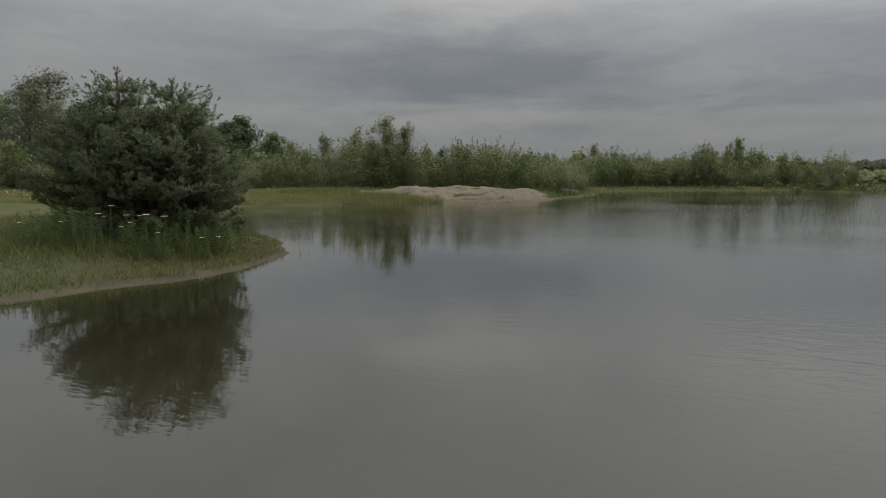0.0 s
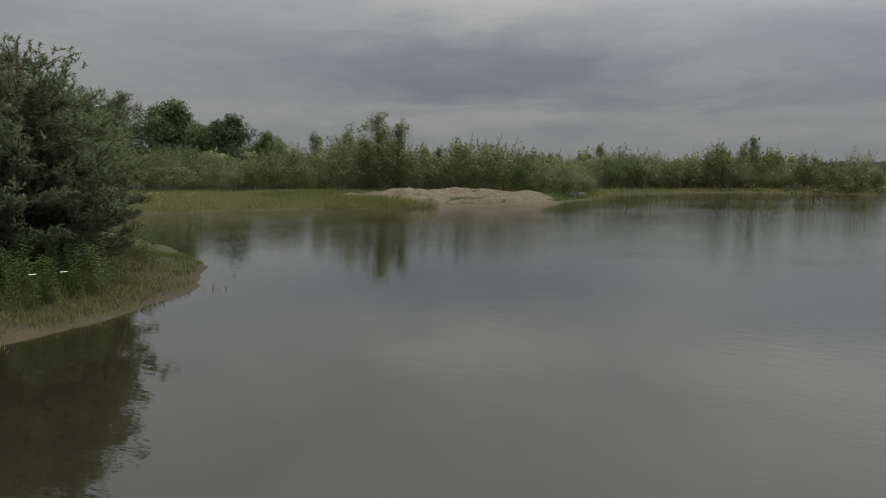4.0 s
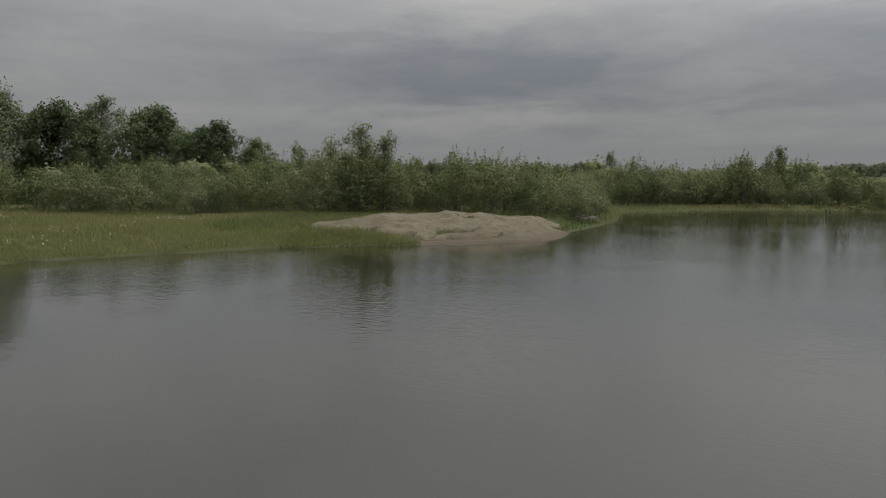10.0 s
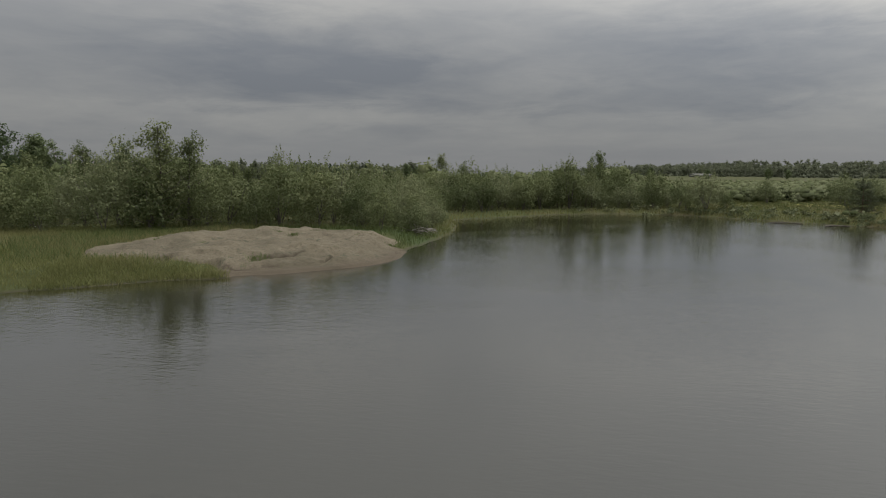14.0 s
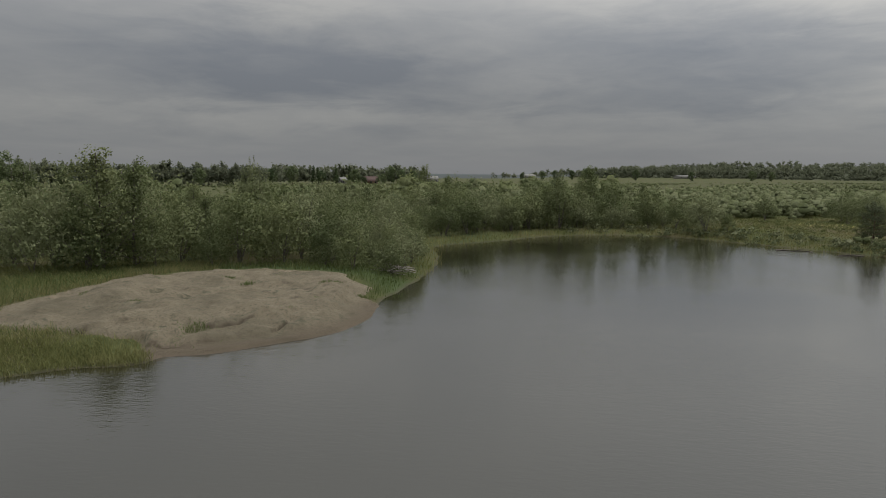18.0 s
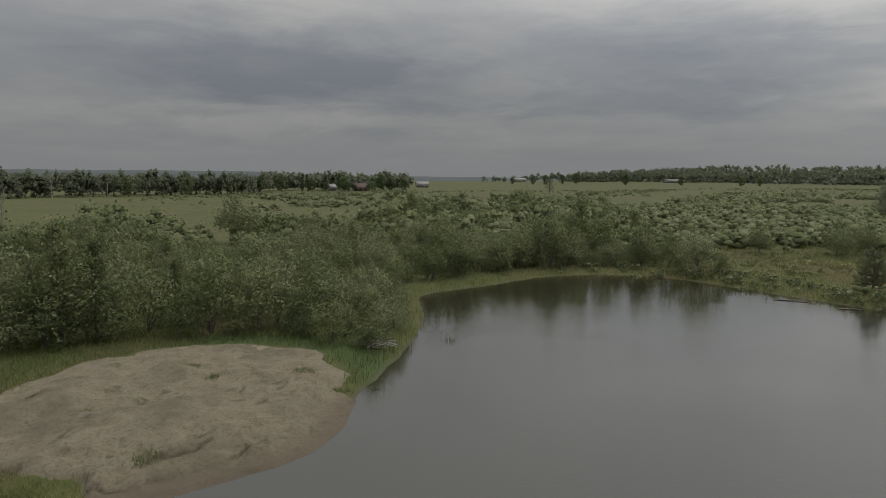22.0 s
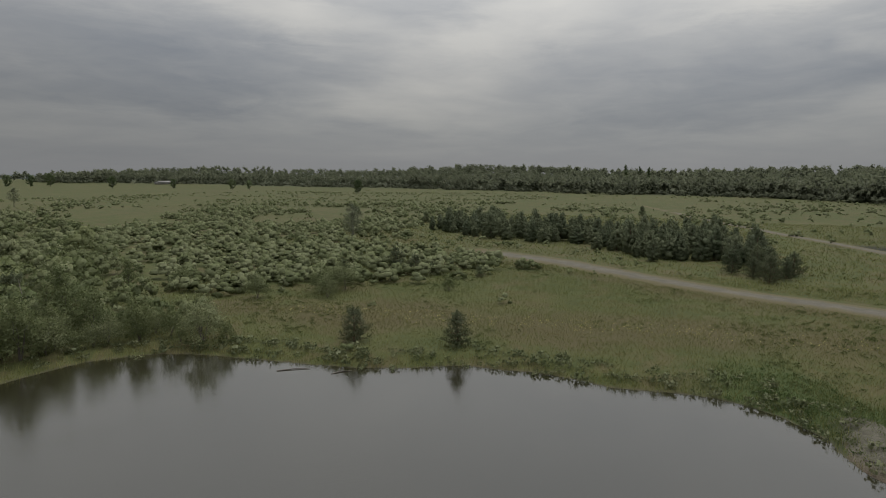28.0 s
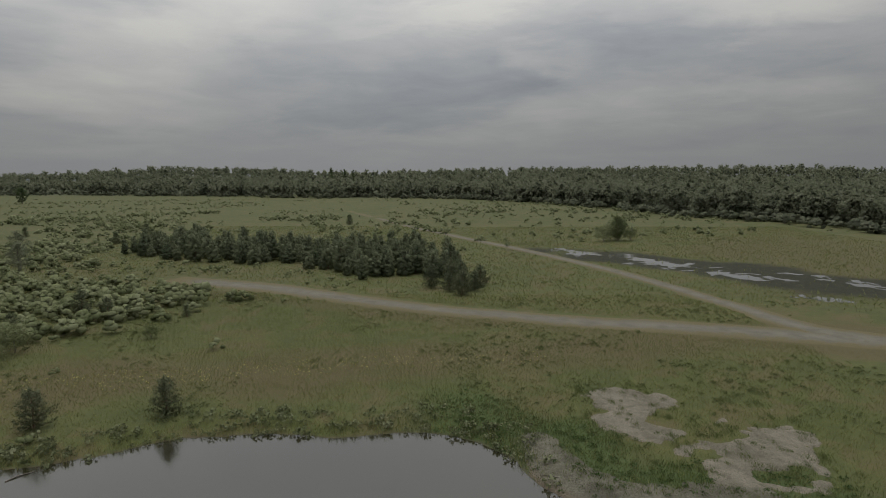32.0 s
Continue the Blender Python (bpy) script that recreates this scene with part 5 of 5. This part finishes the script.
build_overlay("sand_bank", (-10, 9.5, 27, 45), 0.085, mound_mask, mound_relief, M_SAND, "pale eroded sand mound sloping into the pond", "sand bank", mound_crack_shade)


build_overlay("sandy_clearing", (36, 62, -13, 7), 0.13, patch_mask, lambda x, y, s: 0.09 * fbm(x, y, 0.6, 3), M_PATCH, "bare grey sandy patches broken by tufts of grass", "bare soil")


def flat_mask(x, y, s):
    w = (1 - step(s, 2.2, 6.5)) * (1 - step(y, 8.5, 11.5)) * step(y, -8, -3) * step(x, 34, 36)
    return w * step(s, -0.5, 0.1) + 0.5 * fbm(x, y, 1.8, 4) - 0.2


M_MUD = sand_material("wet_grey_mud", (0.160, 0.150, 0.118), (0.098, 0.092, 0.068), (0.050, 0.048, 0.034), 0.8)
build_overlay("mud_flat", (34, 50, -8, 12.5), 0.13, flat_mask, lambda x, y, s: 0.12 * fbm(x, y, 0.8, 4), M_MUD, "wet grey mud flat at the pond's edge", "mud")


# shallow water lying in the marsh
def build_puddle(points, width, seed):
    line = spline(points, False, 10)
    x0, y0 = line.min(0) - width * 2
    x1, y1 = line.max(0) + width * 2
    pitch = 0.25
    gx, gy = np.meshgrid(np.arange(x0, x1, pitch), np.arange(y0, y1, pitch), indexing="ij")
    d, t = line_distance(gx, gy, line, False)
    w = width * (0.45 + 0.55 * np.sin(np.pi * np.clip(t, 0.04, 0.96)))
    keep = d + 2.4 * width * fbm(gx + seed * 13, gy, 2.6, 4) + 2.2 * fbm(gx, gy + seed * 7, 0.9, 2) < w * 1.05
    i, j = np.where(keep[:-1, :-1] & keep[1:, :-1] & keep[:-1, 1:] & keep[1:, 1:])
    m = gx.shape[1]
    f = np.stack([i * m + j, (i + 1) * m + j, (i + 1) * m + j + 1, i * m + j + 1], -1)
    used, back = np.unique(f, return_inverse=True)
    z = land(gx, gy)
    level = 0.412
    v = np.stack([gx, gy, np.full(gx.shape, level)], -1).reshape(-1, 3)[used]
    tagged(new("marsh_pool", Geo().add(v, back.reshape(-1, 4)).mesh("marsh_pool", M_POOL)), "shallow bright water lying in the dark marsh", "pool", "pools in the marsh")


def pool_material():
    k = Mat("still_marsh_water")
    flat = k.scaled(k.position(), (1, 1, 0))
    n = k.noise(flat, 1.2, 4.0)
    return k.surface(k.mix(n, (0.05, 0.05, 0.042), (0.12, 0.12, 0.11)), 0.06, k.bump(n, 0.15, 0.04), ior=1.5)


M_POOL = pool_material()
build_puddle([(160, -9), (153, -12), (147, -15)], 2.6, 1)
build_puddle([(147, -20), (140, -23), (133, -26), (127, -31)], 3.4, 2)
build_puddle([(123.5, -31), (119, -34), (114, -35)], 2.2, 3)
build_puddle([(122, -45), (115, -49), (107, -53), (98, -60)], 1.5, 4)
build_puddle([(99, -36), (97.5, -41)], 1.6, 5)
build_puddle([(118, -39), (112, -42)], 0.9, 6)


# ---------------------------------------------------------------- herbs and flowers
def herb_clumps(name, seed, n, box, keep, size, mat, label, category="herbs"):
    rng = np.random.RandomState(seed)
    hx, hy = scatter(rng, n, *box, keep)
    shapes = [cloud_shape(seed * 7 + k, 1.0, 0.35, 0.0, 5, 7, 0.12, 0.0) for k in range(3)]
    mass(name, np.stack([hx, hy], -1), size * rng.uniform(0.5, 1.4, len(hx)), seed, shapes, mat, label, category)


M_HERBS = leaf_material("mixed_meadow_herbs", (0.085, 0.110, 0.036), (0.120, 0.142, 0.052), (0.170, 0.180, 0.080), joined=True)
M_LUSHHERB = leaf_material("rich_green_herbs", (0.050, 0.085, 0.024), (0.068, 0.105, 0.032), (0.090, 0.130, 0.045), joined=True)
M_DOCK = leaf_material("grey_green_tall_herbs", (0.110, 0.132, 0.062), (0.150, 0.168, 0.086), (0.205, 0.215, 0.120), joined=True)
herb_clumps("meadow_herbs", 81, 4200, (46, 98, -24, 66), lambda x, y: bare(x, y) * off_road(x, y) * step(fbm(x, y, 9, 3), -0.05, 0.25), 0.6, M_HERBS, "low green herbs among the meadow grass")
herb_clumps("shore_herbs", 82, 1500, (30, 56, 8, 66), lambda x, y: (1 - step(np.abs(shore_distance(x, y) - 1.8), 1.2, 2.6)), 1.2, M_DOCK, "tall grey-green herbs along the pond shore")


herb_clumps("track_herbs", 84, 3200, (66, 190, -75, 70), lambda x, y: off_road(x, y) * (1 - marsh_share(x, y)) * step(fbm(x, y, 14, 4), -0.08, 0.3), 0.75, M_HERBS, "low green herbs scattered beside the tracks")
herb_clumps("lush_herbs", 86, 1500, (38, 62, -14, 18), lambda x, y: covers(x, y, shore_distance(x, y))[2] * bare(x, y), 0.5, M_LUSHHERB, "rich dark green herbs behind the mud flat")


def make_tall_herb(seed, label):
    """One upright stalk with leaves in rows, as they crowd under the pine."""
    rng = np.random.RandomState(seed)
    root = tagged(new("tall_herb"), label, "herb", "herbs under the pine")
    t = np.linspace(0, 1, 5)
    h = 0.62
    p = np.stack([0.06 * t**2, 0.04 * t**2, h * t], -1)
    part("stalk", Geo().add(*tube(p, 0.006 * (1 - 0.6 * t), 5)).mesh("stalk", M_HERB), root)
    k = 34
    f = np.repeat(np.linspace(0.12, 1.0, k), 1)
    a = np.arange(k) * 2.4
    way = np.stack([np.cos(a), np.sin(a), 0.35 + 0 * a], -1)
    reach = 0.11 * (1.15 - 0.6 * f)[:, None]
    base = np.stack([0.06 * f**2, 0.04 * f**2, h * f], -1)
    side = unit(np.cross(way, [0, 0, 1.0])) * 0.018
    v = np.stack([base, base + way * reach * 0.5 + side, base + way * reach - [0, 0, 0.02], base + way * reach * 0.5 - side], 1).reshape(-1, 3)
    part("foliage", Geo().add(v, np.arange(4 * k).reshape(-1, 4)).mesh("foliage", M_HERB), root)
    return root


herbs = [make_tall_herb(91 + k, "upright green herb stalk with narrow leaves") for k in range(2)]
hr = np.random.RandomState(92)
hx, hy = hr.uniform(-9.6, -5.3, 700), hr.uniform(-0.2, 5.5, 700)
ring = ellipse(hx, hy, -7.4, 3.2, 2.5, 2.6)
pick = np.where((ring > 0.72) & (ring < 1.12) & (shore_distance(hx, hy) > 0.8))[0][:230]
for k in pick:
    stand(herbs[k % 2], hx[k], hy[k], hr.uniform(0.6, 1.15), hr.uniform(0, 6), sink=0.01)


def make_daisy():
    root = tagged(new("daisy"), "white daisy with a yellow centre on a thin stalk", "flower", "white flowers by the pine")
    t = np.linspace(0, 1, 4)
    part("stalk", Geo().add(*tube(np.stack([0.05 * t**2, 0 * t, 0.6 * t], -1), 0.004 + 0 * t, 5)).mesh("stalk", M_HERB), root)
    head = Geo()
    for k in range(12):
        a = k * math.pi / 6
        d, s = np.array([math.cos(a), math.sin(a), 0.15]), np.array([-math.sin(a), math.cos(a), 0]) * 0.011
        c = np.array([0.05, 0, 0.6])
        head.add([c + d * 0.01 - s * 0.5, c + d * 0.045 - s, c + d * 0.05 + s, c + d * 0.01 + s * 0.5], [[0, 1, 2, 3]])
    part("corolla", head.mesh("corolla", M_PETAL), root)
    part("centre", Geo().add(*tube([(0.05, 0, 0.598), (0.05, 0, 0.606), (0.05, 0, 0.612)], [0.013, 0.012, 0.002], 8)).mesh("centre", M_YOLK), root)
    return root


daisy = make_daisy()
for k in range(15):
    stand(daisy, hr.uniform(-7.6, -6.2) if k < 8 else hr.uniform(-10, -5.4), hr.uniform(0.4, 1.3), hr.uniform(0.9, 1.4) if k < 8 else hr.uniform(0.6, 1.0), hr.uniform(0, 6))


def flower_heads(name, seed, n, box, keep, height, size, mat, label):
    """Flat flower heads on the grass tops, too many to count."""
    rng = np.random.RandomState(seed)
    fx, fy = scatter(rng, n, *box, keep)
    z = ground_z(fx, fy) + height * rng.uniform(0.6, 1.2, len(fx))
    at = np.stack([fx, fy, z], -1)
    g = Geo().add(*leaves(rng, at, np.tile([[0.0, -0.3, 1.0]], (len(at), 1)), size, size, 0.4))
    tagged(new(name, g.mesh(name, mat)), label, "flowers", kind="stuff")


flower_heads("white_flowers", 95, 1100, (-32, -9, 21, 46), lambda x, y: bare(x, y) * step(fbm(x, y, 5, 3), -0.02, 0.25), 0.42, 0.06, M_PETAL, "white flower heads among the bank grass")
flower_heads("yellow_flowers", 96, 5000, (52, 72, 6, 58), lambda x, y: (1 - step(np.abs(x - 60 + 0.25 * (y - 34) + 3 * fbm(x, y, 8, 2)), 0.8, 3.2)) * 0.8, 0.3, 0.09, M_YELLOW, "pale yellow flower heads in a strip of meadow")

for t in (*herbs, daisy):
    drop(t)


# ---------------------------------------------------------------- small things by the water
def make_brush_pile(x, y, seed):
    """Bleached branches thrown together on the bank."""
    rng = np.random.RandomState(seed)
    root = tagged(new("brush_pile"), "pile of bleached dead branches at the water's edge", "brush pile")
    root.location = (x, y, float(ground_z(x, y)[0]))
    for k in range(22):
        a, ln = rng.uniform(0, 6.28), rng.uniform(0.7, 1.9)
        c = np.array([rng.normal(0, 0.45), rng.normal(0, 0.35), rng.uniform(0.05, 0.4)])
        d = np.array([math.cos(a), math.sin(a), rng.uniform(-0.25, 0.45)])
        t = np.linspace(-0.5, 0.5, 6)[:, None]
        p = c + d * t * ln + np.cumsum(rng.normal(0, 0.03, (6, 3)), 0)
        p[:, 2] = np.maximum(p[:, 2], -0.05)
        part("branch", Geo().add(*tube(p, np.linspace(0.028, 0.008, 6), 5)).mesh("branch", M_DEAD), root)


make_brush_pile(9.3, 41.0, 3)


def make_reed_tuft(x, y, size, count, seed, label, mat=None, tall=1.0):
    rng = np.random.RandomState(seed)
    root = tagged(new("reed_tuft"), label, "reeds", "tufts standing in the water")
    root.location = (x, y, min(0.0, float(ground_z(x, y)[0])))
    a, r = rng.uniform(0, 6.28, count), size * np.sqrt(rng.random(count))
    bx, by = np.cos(a) * r, np.sin(a) * r * 0.6
    h = rng.uniform(0.25, 0.55, count) * (0.7 + size) * tall
    lean = rng.normal(0, 0.10, (count, 2))
    s = np.stack([np.cos(a + 1), np.sin(a + 1), 0 * a], -1) * 0.012
    base = np.stack([bx, by, 0 * a - 0.05], -1)
    tip = np.stack([bx + lean[:, 0], by + lean[:, 1], h], -1)
    v = np.stack([base - s, base + s, tip], 1).reshape(-1, 3)
    part("foliage", Geo().add(v, np.arange(3 * count).reshape(-1, 3)).mesh("foliage", mat or M_REED), root)


make_reed_tuft(13.18, 41.87, 0.55, 150, 1, "small green reed tuft standing in open water", M_LUSH)
make_reed_tuft(7.96, 35.47, 0.25, 60, 2, "little green weed tuft in the shallows", M_LUSH)
for k, (x_, y_) in enumerate(((-4.75, 5.5), (-4.5, 4.4), (-4.45, 3.1), (-6.2, -1.6), (-6.9, -2.1), (-5.3, -0.4),
                              (14.6, 48.4), (13.4, 44.2), (16.4, 53.2), (-2.9, -0.4), (46.4, 15.4), (47.0, 19.4), (46.2, 25.2), (39.4, 46.2), (42.0, 38.6))):
    make_reed_tuft(x_, y_, 0.20, 16 if y_ < 8 else 16, 10 + k, "sparse thin reed blades in shallow water", None, 0.6 if y_ < 8 else 1.0)


def make_log(x, y, ln, turn, seed):
    rng = np.random.RandomState(seed)
    t = np.linspace(-0.5, 0.5, 8)
    p = np.stack([t * ln, 0.04 * ln * np.sin(t * 5 + seed), 0.03 * np.cos(t * 4)], -1)
    log = tagged(part("driftwood_log", Geo().add(*tube(p, 0.05 * (1 - 0.5 * (t + 0.5)) * rng.uniform(0.9, 1.1, 8), 7)).mesh("driftwood_log", M_BARK, True)), "grey driftwood log lying at the shore", "log")
    log.matrix_world = pose(x, y, max(0.02, float(ground_z(x, y)[0]) + 0.02), 0, 0, turn)


make_log(39.6, 44.9, 2.4, -50, 1)
make_log(40.9, 41.4, 1.6, -30, 2)
make_log(41.6, 8.2, 1.8, 70, 3)


def weeds(name, seed, spots, count, spread, height, label):
    """Green weeds sprouting in the sand."""
    rng = np.random.RandomState(seed)
    px = np.concatenate([rng.normal(a, spread * c, int(count * c)) for a, b_, c in spots])
    py = np.concatenate([rng.normal(b_, spread * c * 0.7, int(count * c)) for a, b_, c in spots])
    v, f4, f3 = blades(rng, px, py, height, 0.02, 0.9)
    v[:, 2] += 0.05
    g = Geo()
    g.v, g.f, g.w, g.count = [v], [f4, f3], [0 * v], len(v)
    tagged(new(name, g.mesh(name, M_LUSH)), label, "weeds", kind="stuff")


weeds("sand_weeds", 7, [(-0.2, 29.7, 1.0), (0.1, 30.2, 0.8), (-0.6, 29.3, 0.7), (4.2, 33.6, 0.3), (1.6, 36.8, 0.4), (-2.4, 34.2, 0.3), (5.2, 36.9, 0.6), (6.2, 35.2, 0.4), (3.2, 31.8, 0.25),
                        (-4.6, 36.5, 0.3), (0.6, 38.6, 0.5), (-2.6, 39.5, 0.6), (2.9, 39.6, 0.6)], 260, 0.5, 0.15, "green weeds sprouting on the sand mound")
wr = np.random.RandomState(12)
weeds("clearing_weeds", 8, [(wr.uniform(40, 58), wr.uniform(-11, 5), wr.uniform(0.3, 1.0)) for k in range(150)], 120, 0.42, 0.2, "tufts of grass across the sandy clearing")


# ---------------------------------------------------------------- far farmstead
def box_geo(x0, x1, y0, y1, z0, z1):
    v = [(x, y, z) for x in (x0, x1) for y in (y0, y1) for z in (z0, z1)]
    return np.array(v, float), np.array([[0, 1, 3, 2], [4, 6, 7, 5], [0, 4, 5, 1], [2, 3, 7, 6], [0, 2, 6, 4], [1, 5, 7, 3]])


def make_house(x, y, turn, ln, dp, wall, ridge, wall_mat, roof_mat, label, windows=3):
    root = tagged(new("house"), label, "house")
    root.matrix_world = pose(x, y, float(ground_z(x, y)[0]) - 0.1, 0, 0, turn)
    a, d = ln / 2, dp / 2
    body = Geo().add(*box_geo(-a, a, -d, d, 0, wall))
    gable = np.array([(-a, -d, wall), (-a, d, wall), (-a, 0, ridge), (a, -d, wall), (a, d, wall), (a, 0, ridge)], float)
    body.add(gable, [[0, 2, 1], [3, 4, 5]])
    part("wall", body.mesh("wall", wall_mat), root)
    for side in (-1, 1):
        e = 0.5
        slope = (ridge - wall) / d
        lo = np.array([(-a - e, side * (d + e), wall - slope * e), (a + e, side * (d + e), wall - slope * e), (a + e, 0, ridge), (-a - e, 0, ridge)])
        v = np.concatenate([lo + [0, 0, 0.05], lo + [0, 0, 0.2]])
        part("roof", Geo().add(v, [[0, 1, 2, 3], [7, 6, 5, 4], [0, 4, 5, 1], [1, 5, 6, 2], [2, 6, 7, 3], [3, 7, 4, 0]]).mesh("roof", roof_mat), root)
    part("chimney", Geo().add(*box_geo(a * 0.3, a * 0.3 + 0.6, -0.3, 0.3, ridge - 0.8, ridge + 0.8)).mesh("chimney", M_WALL), root)
    for k in range(windows):
        cx = -a + ln * (k + 0.5) / windows
        w = part("window", Geo().add(*box_geo(cx - 0.55, cx + 0.55, -d - 0.05, -d + 0.02, 0.9, 2.1)).mesh("window", M_WALL), root)
        part("pane", Geo().add(*box_geo(cx - 0.45, cx + 0.45, -d - 0.07, -d - 0.052, 1.0, 2.0)).mesh("pane", M_GLASSDARK), w)


def polar(az_, d_):
    return 5 + d_ * math.sin(radians(az_)), 13 + d_ * math.cos(radians(az_))


for az_, d_, turn, ln, dp, wl_, rg, wm, rm, lb in ((9.8, 445, -10, 9.5, 7, 2.6, 5.4, M_WOODWALL, M_ROOF, "brown farmhouse with a red-brown gable roof among trees"),
                                                   (7.2, 450, 20, 4.5, 5, 3.0, 4.8, M_WALL, M_WALL, "small white farm building among trees"),
                                                   (15.4, 640, -5, 12, 7, 3.4, 6.0, M_WALL, M_WALL, "long pale farm shed beside the far field"),
                                                   (24.2, 1150, 10, 26, 10, 4, 6.5, M_WALL, M_WALL, "long white farm shed on the far field's edge"),
                                                   (37.5, 840, 10, 30, 8, 2.6, 4.0, M_WALL, M_WALL, "low white shed before the distant wood")):
    hx_, hy_ = polar(az_, d_)
    make_house(hx_, hy_, turn, ln, dp, wl_, rg, wm, rm, lb)


def make_pole(az_, d_, h, label):
    x_, y_ = polar(az_, d_)
    root = tagged(new("utility_pole"), label, "pole")
    root.location = (x_, y_, float(ground_z(x_, y_)[0]) - 0.2)
    part("post", Geo().add(*tube([(0, 0, 0), (0, 0, h * 0.5), (0, 0, h)], [0.16, 0.14, 0.11], 8)).mesh("post", M_DEAD), root)
    part("crossarm", Geo().add(*box_geo(-0.9, 0.9, -0.06, 0.06, h - 0.6, h - 0.45)).mesh("crossarm", M_DEAD), root)


make_pole(-14.9, 290, 10, "weathered wooden utility pole beyond the thicket")
make_pole(-11.0, 330, 9, "weathered wooden utility pole at the field's edge")


def make_mast(az_, d_, h):
    x_, y_ = polar(az_, d_)
    root = tagged(new("radio_mast"), "thin red and white lattice mast on the far hills", "mast")
    root.location = (x_, y_, float(ground_z(x_, y_)[0]))
    for k in range(3):
        a = k * 2.094
        part("leg", Geo().add(*tube([(math.cos(a) * 1.2, math.sin(a) * 1.2, 0), (math.cos(a) * 0.8, math.sin(a) * 0.8, h * 0.5), (math.cos(a) * 0.4, math.sin(a) * 0.4, h)], [0.12, 0.10, 0.08], 5)).mesh("leg", M_DEAD), root)
    for k in range(12):
        z, r = h * (k + 0.5) / 12, 1.3 - 0.8 * k / 12
        p = [(r * math.cos(q), r * math.sin(q), z) for q in (0, 2.094, 4.189, 6.283)]
        part("brace", Geo().add(*tube(p, [0.06] * 4, 4)).mesh("brace", M_DEAD), root)


make_mast(69.5, 1500, 52)

# tall trees round the farmstead and on the far skyline
far_trees = np.random.RandomState(77)
lone_oak = make_tree("field_tree", 171, 10.0, 7.0, 0.55, M_OAK, 18, 14, 0.12, False, "dark rounded tree standing at the far field's edge")
lone_poplar = make_tree("poplar_tree", 172, 13.0, 3.6, 0.5, M_OAK, 20, 10, 0.08, True, "tall dark poplar near the farmstead")
for az_, d_, h in ((8.6, 436, 6.5), (9.2, 438, 5), (10.5, 436, 6), (6.7, 440, 6), (8.3, 440, 10), (11.6, 445, 12), (12.6, 450, 10), (5.4, 440, 9), (1.0, 400, 10), (2.8, 430, 12), (-9.5, 330, 10), (-5.0, 340, 9), (13.6, 430, 9), (10.9, 424, 7), (25.5, 800, 11),
                   (26.6, 780, 12), (28.0, 790, 12), (29.3, 800, 14), (33.5, 700, 12), (38, 690, 10), (42.7, 640, 10), (44.1, 650, 9), (23.6, 820, 9), (53.5, 520, 11)):
    stand(lone_oak, *polar(az_, d_), h / 10.0, far_trees.uniform(0, 6))
for az_, d_, h in ((4.6, 450, 13), (5.1, 452, 12), (6.6, 445, 12), (7.9, 455, 13), (77.3, 700, 22), (78.4, 700, 20), (79.2, 705, 19)):
    stand(lone_poplar, *polar(az_, d_), h / 13.0, far_trees.uniform(0, 6))
dead_tree = make_tree("dead_tree", 173, 6.5, 2.2, 0.10, M_WILLOW, 16, 1, 0.35, True, "bare grey dead tree above the shrubs", M_DEAD)
for x_, y_, h in ((-27, 100, 8.5), (-26, 101, 7.5), (181.5, -30.5, 5.5), (36, 74, 4.5)):
    stand(dead_tree, x_, y_, h / 6.5, far_trees.uniform(0, 6))
for t in (lone_oak, lone_poplar, dead_tree):
    drop(t)
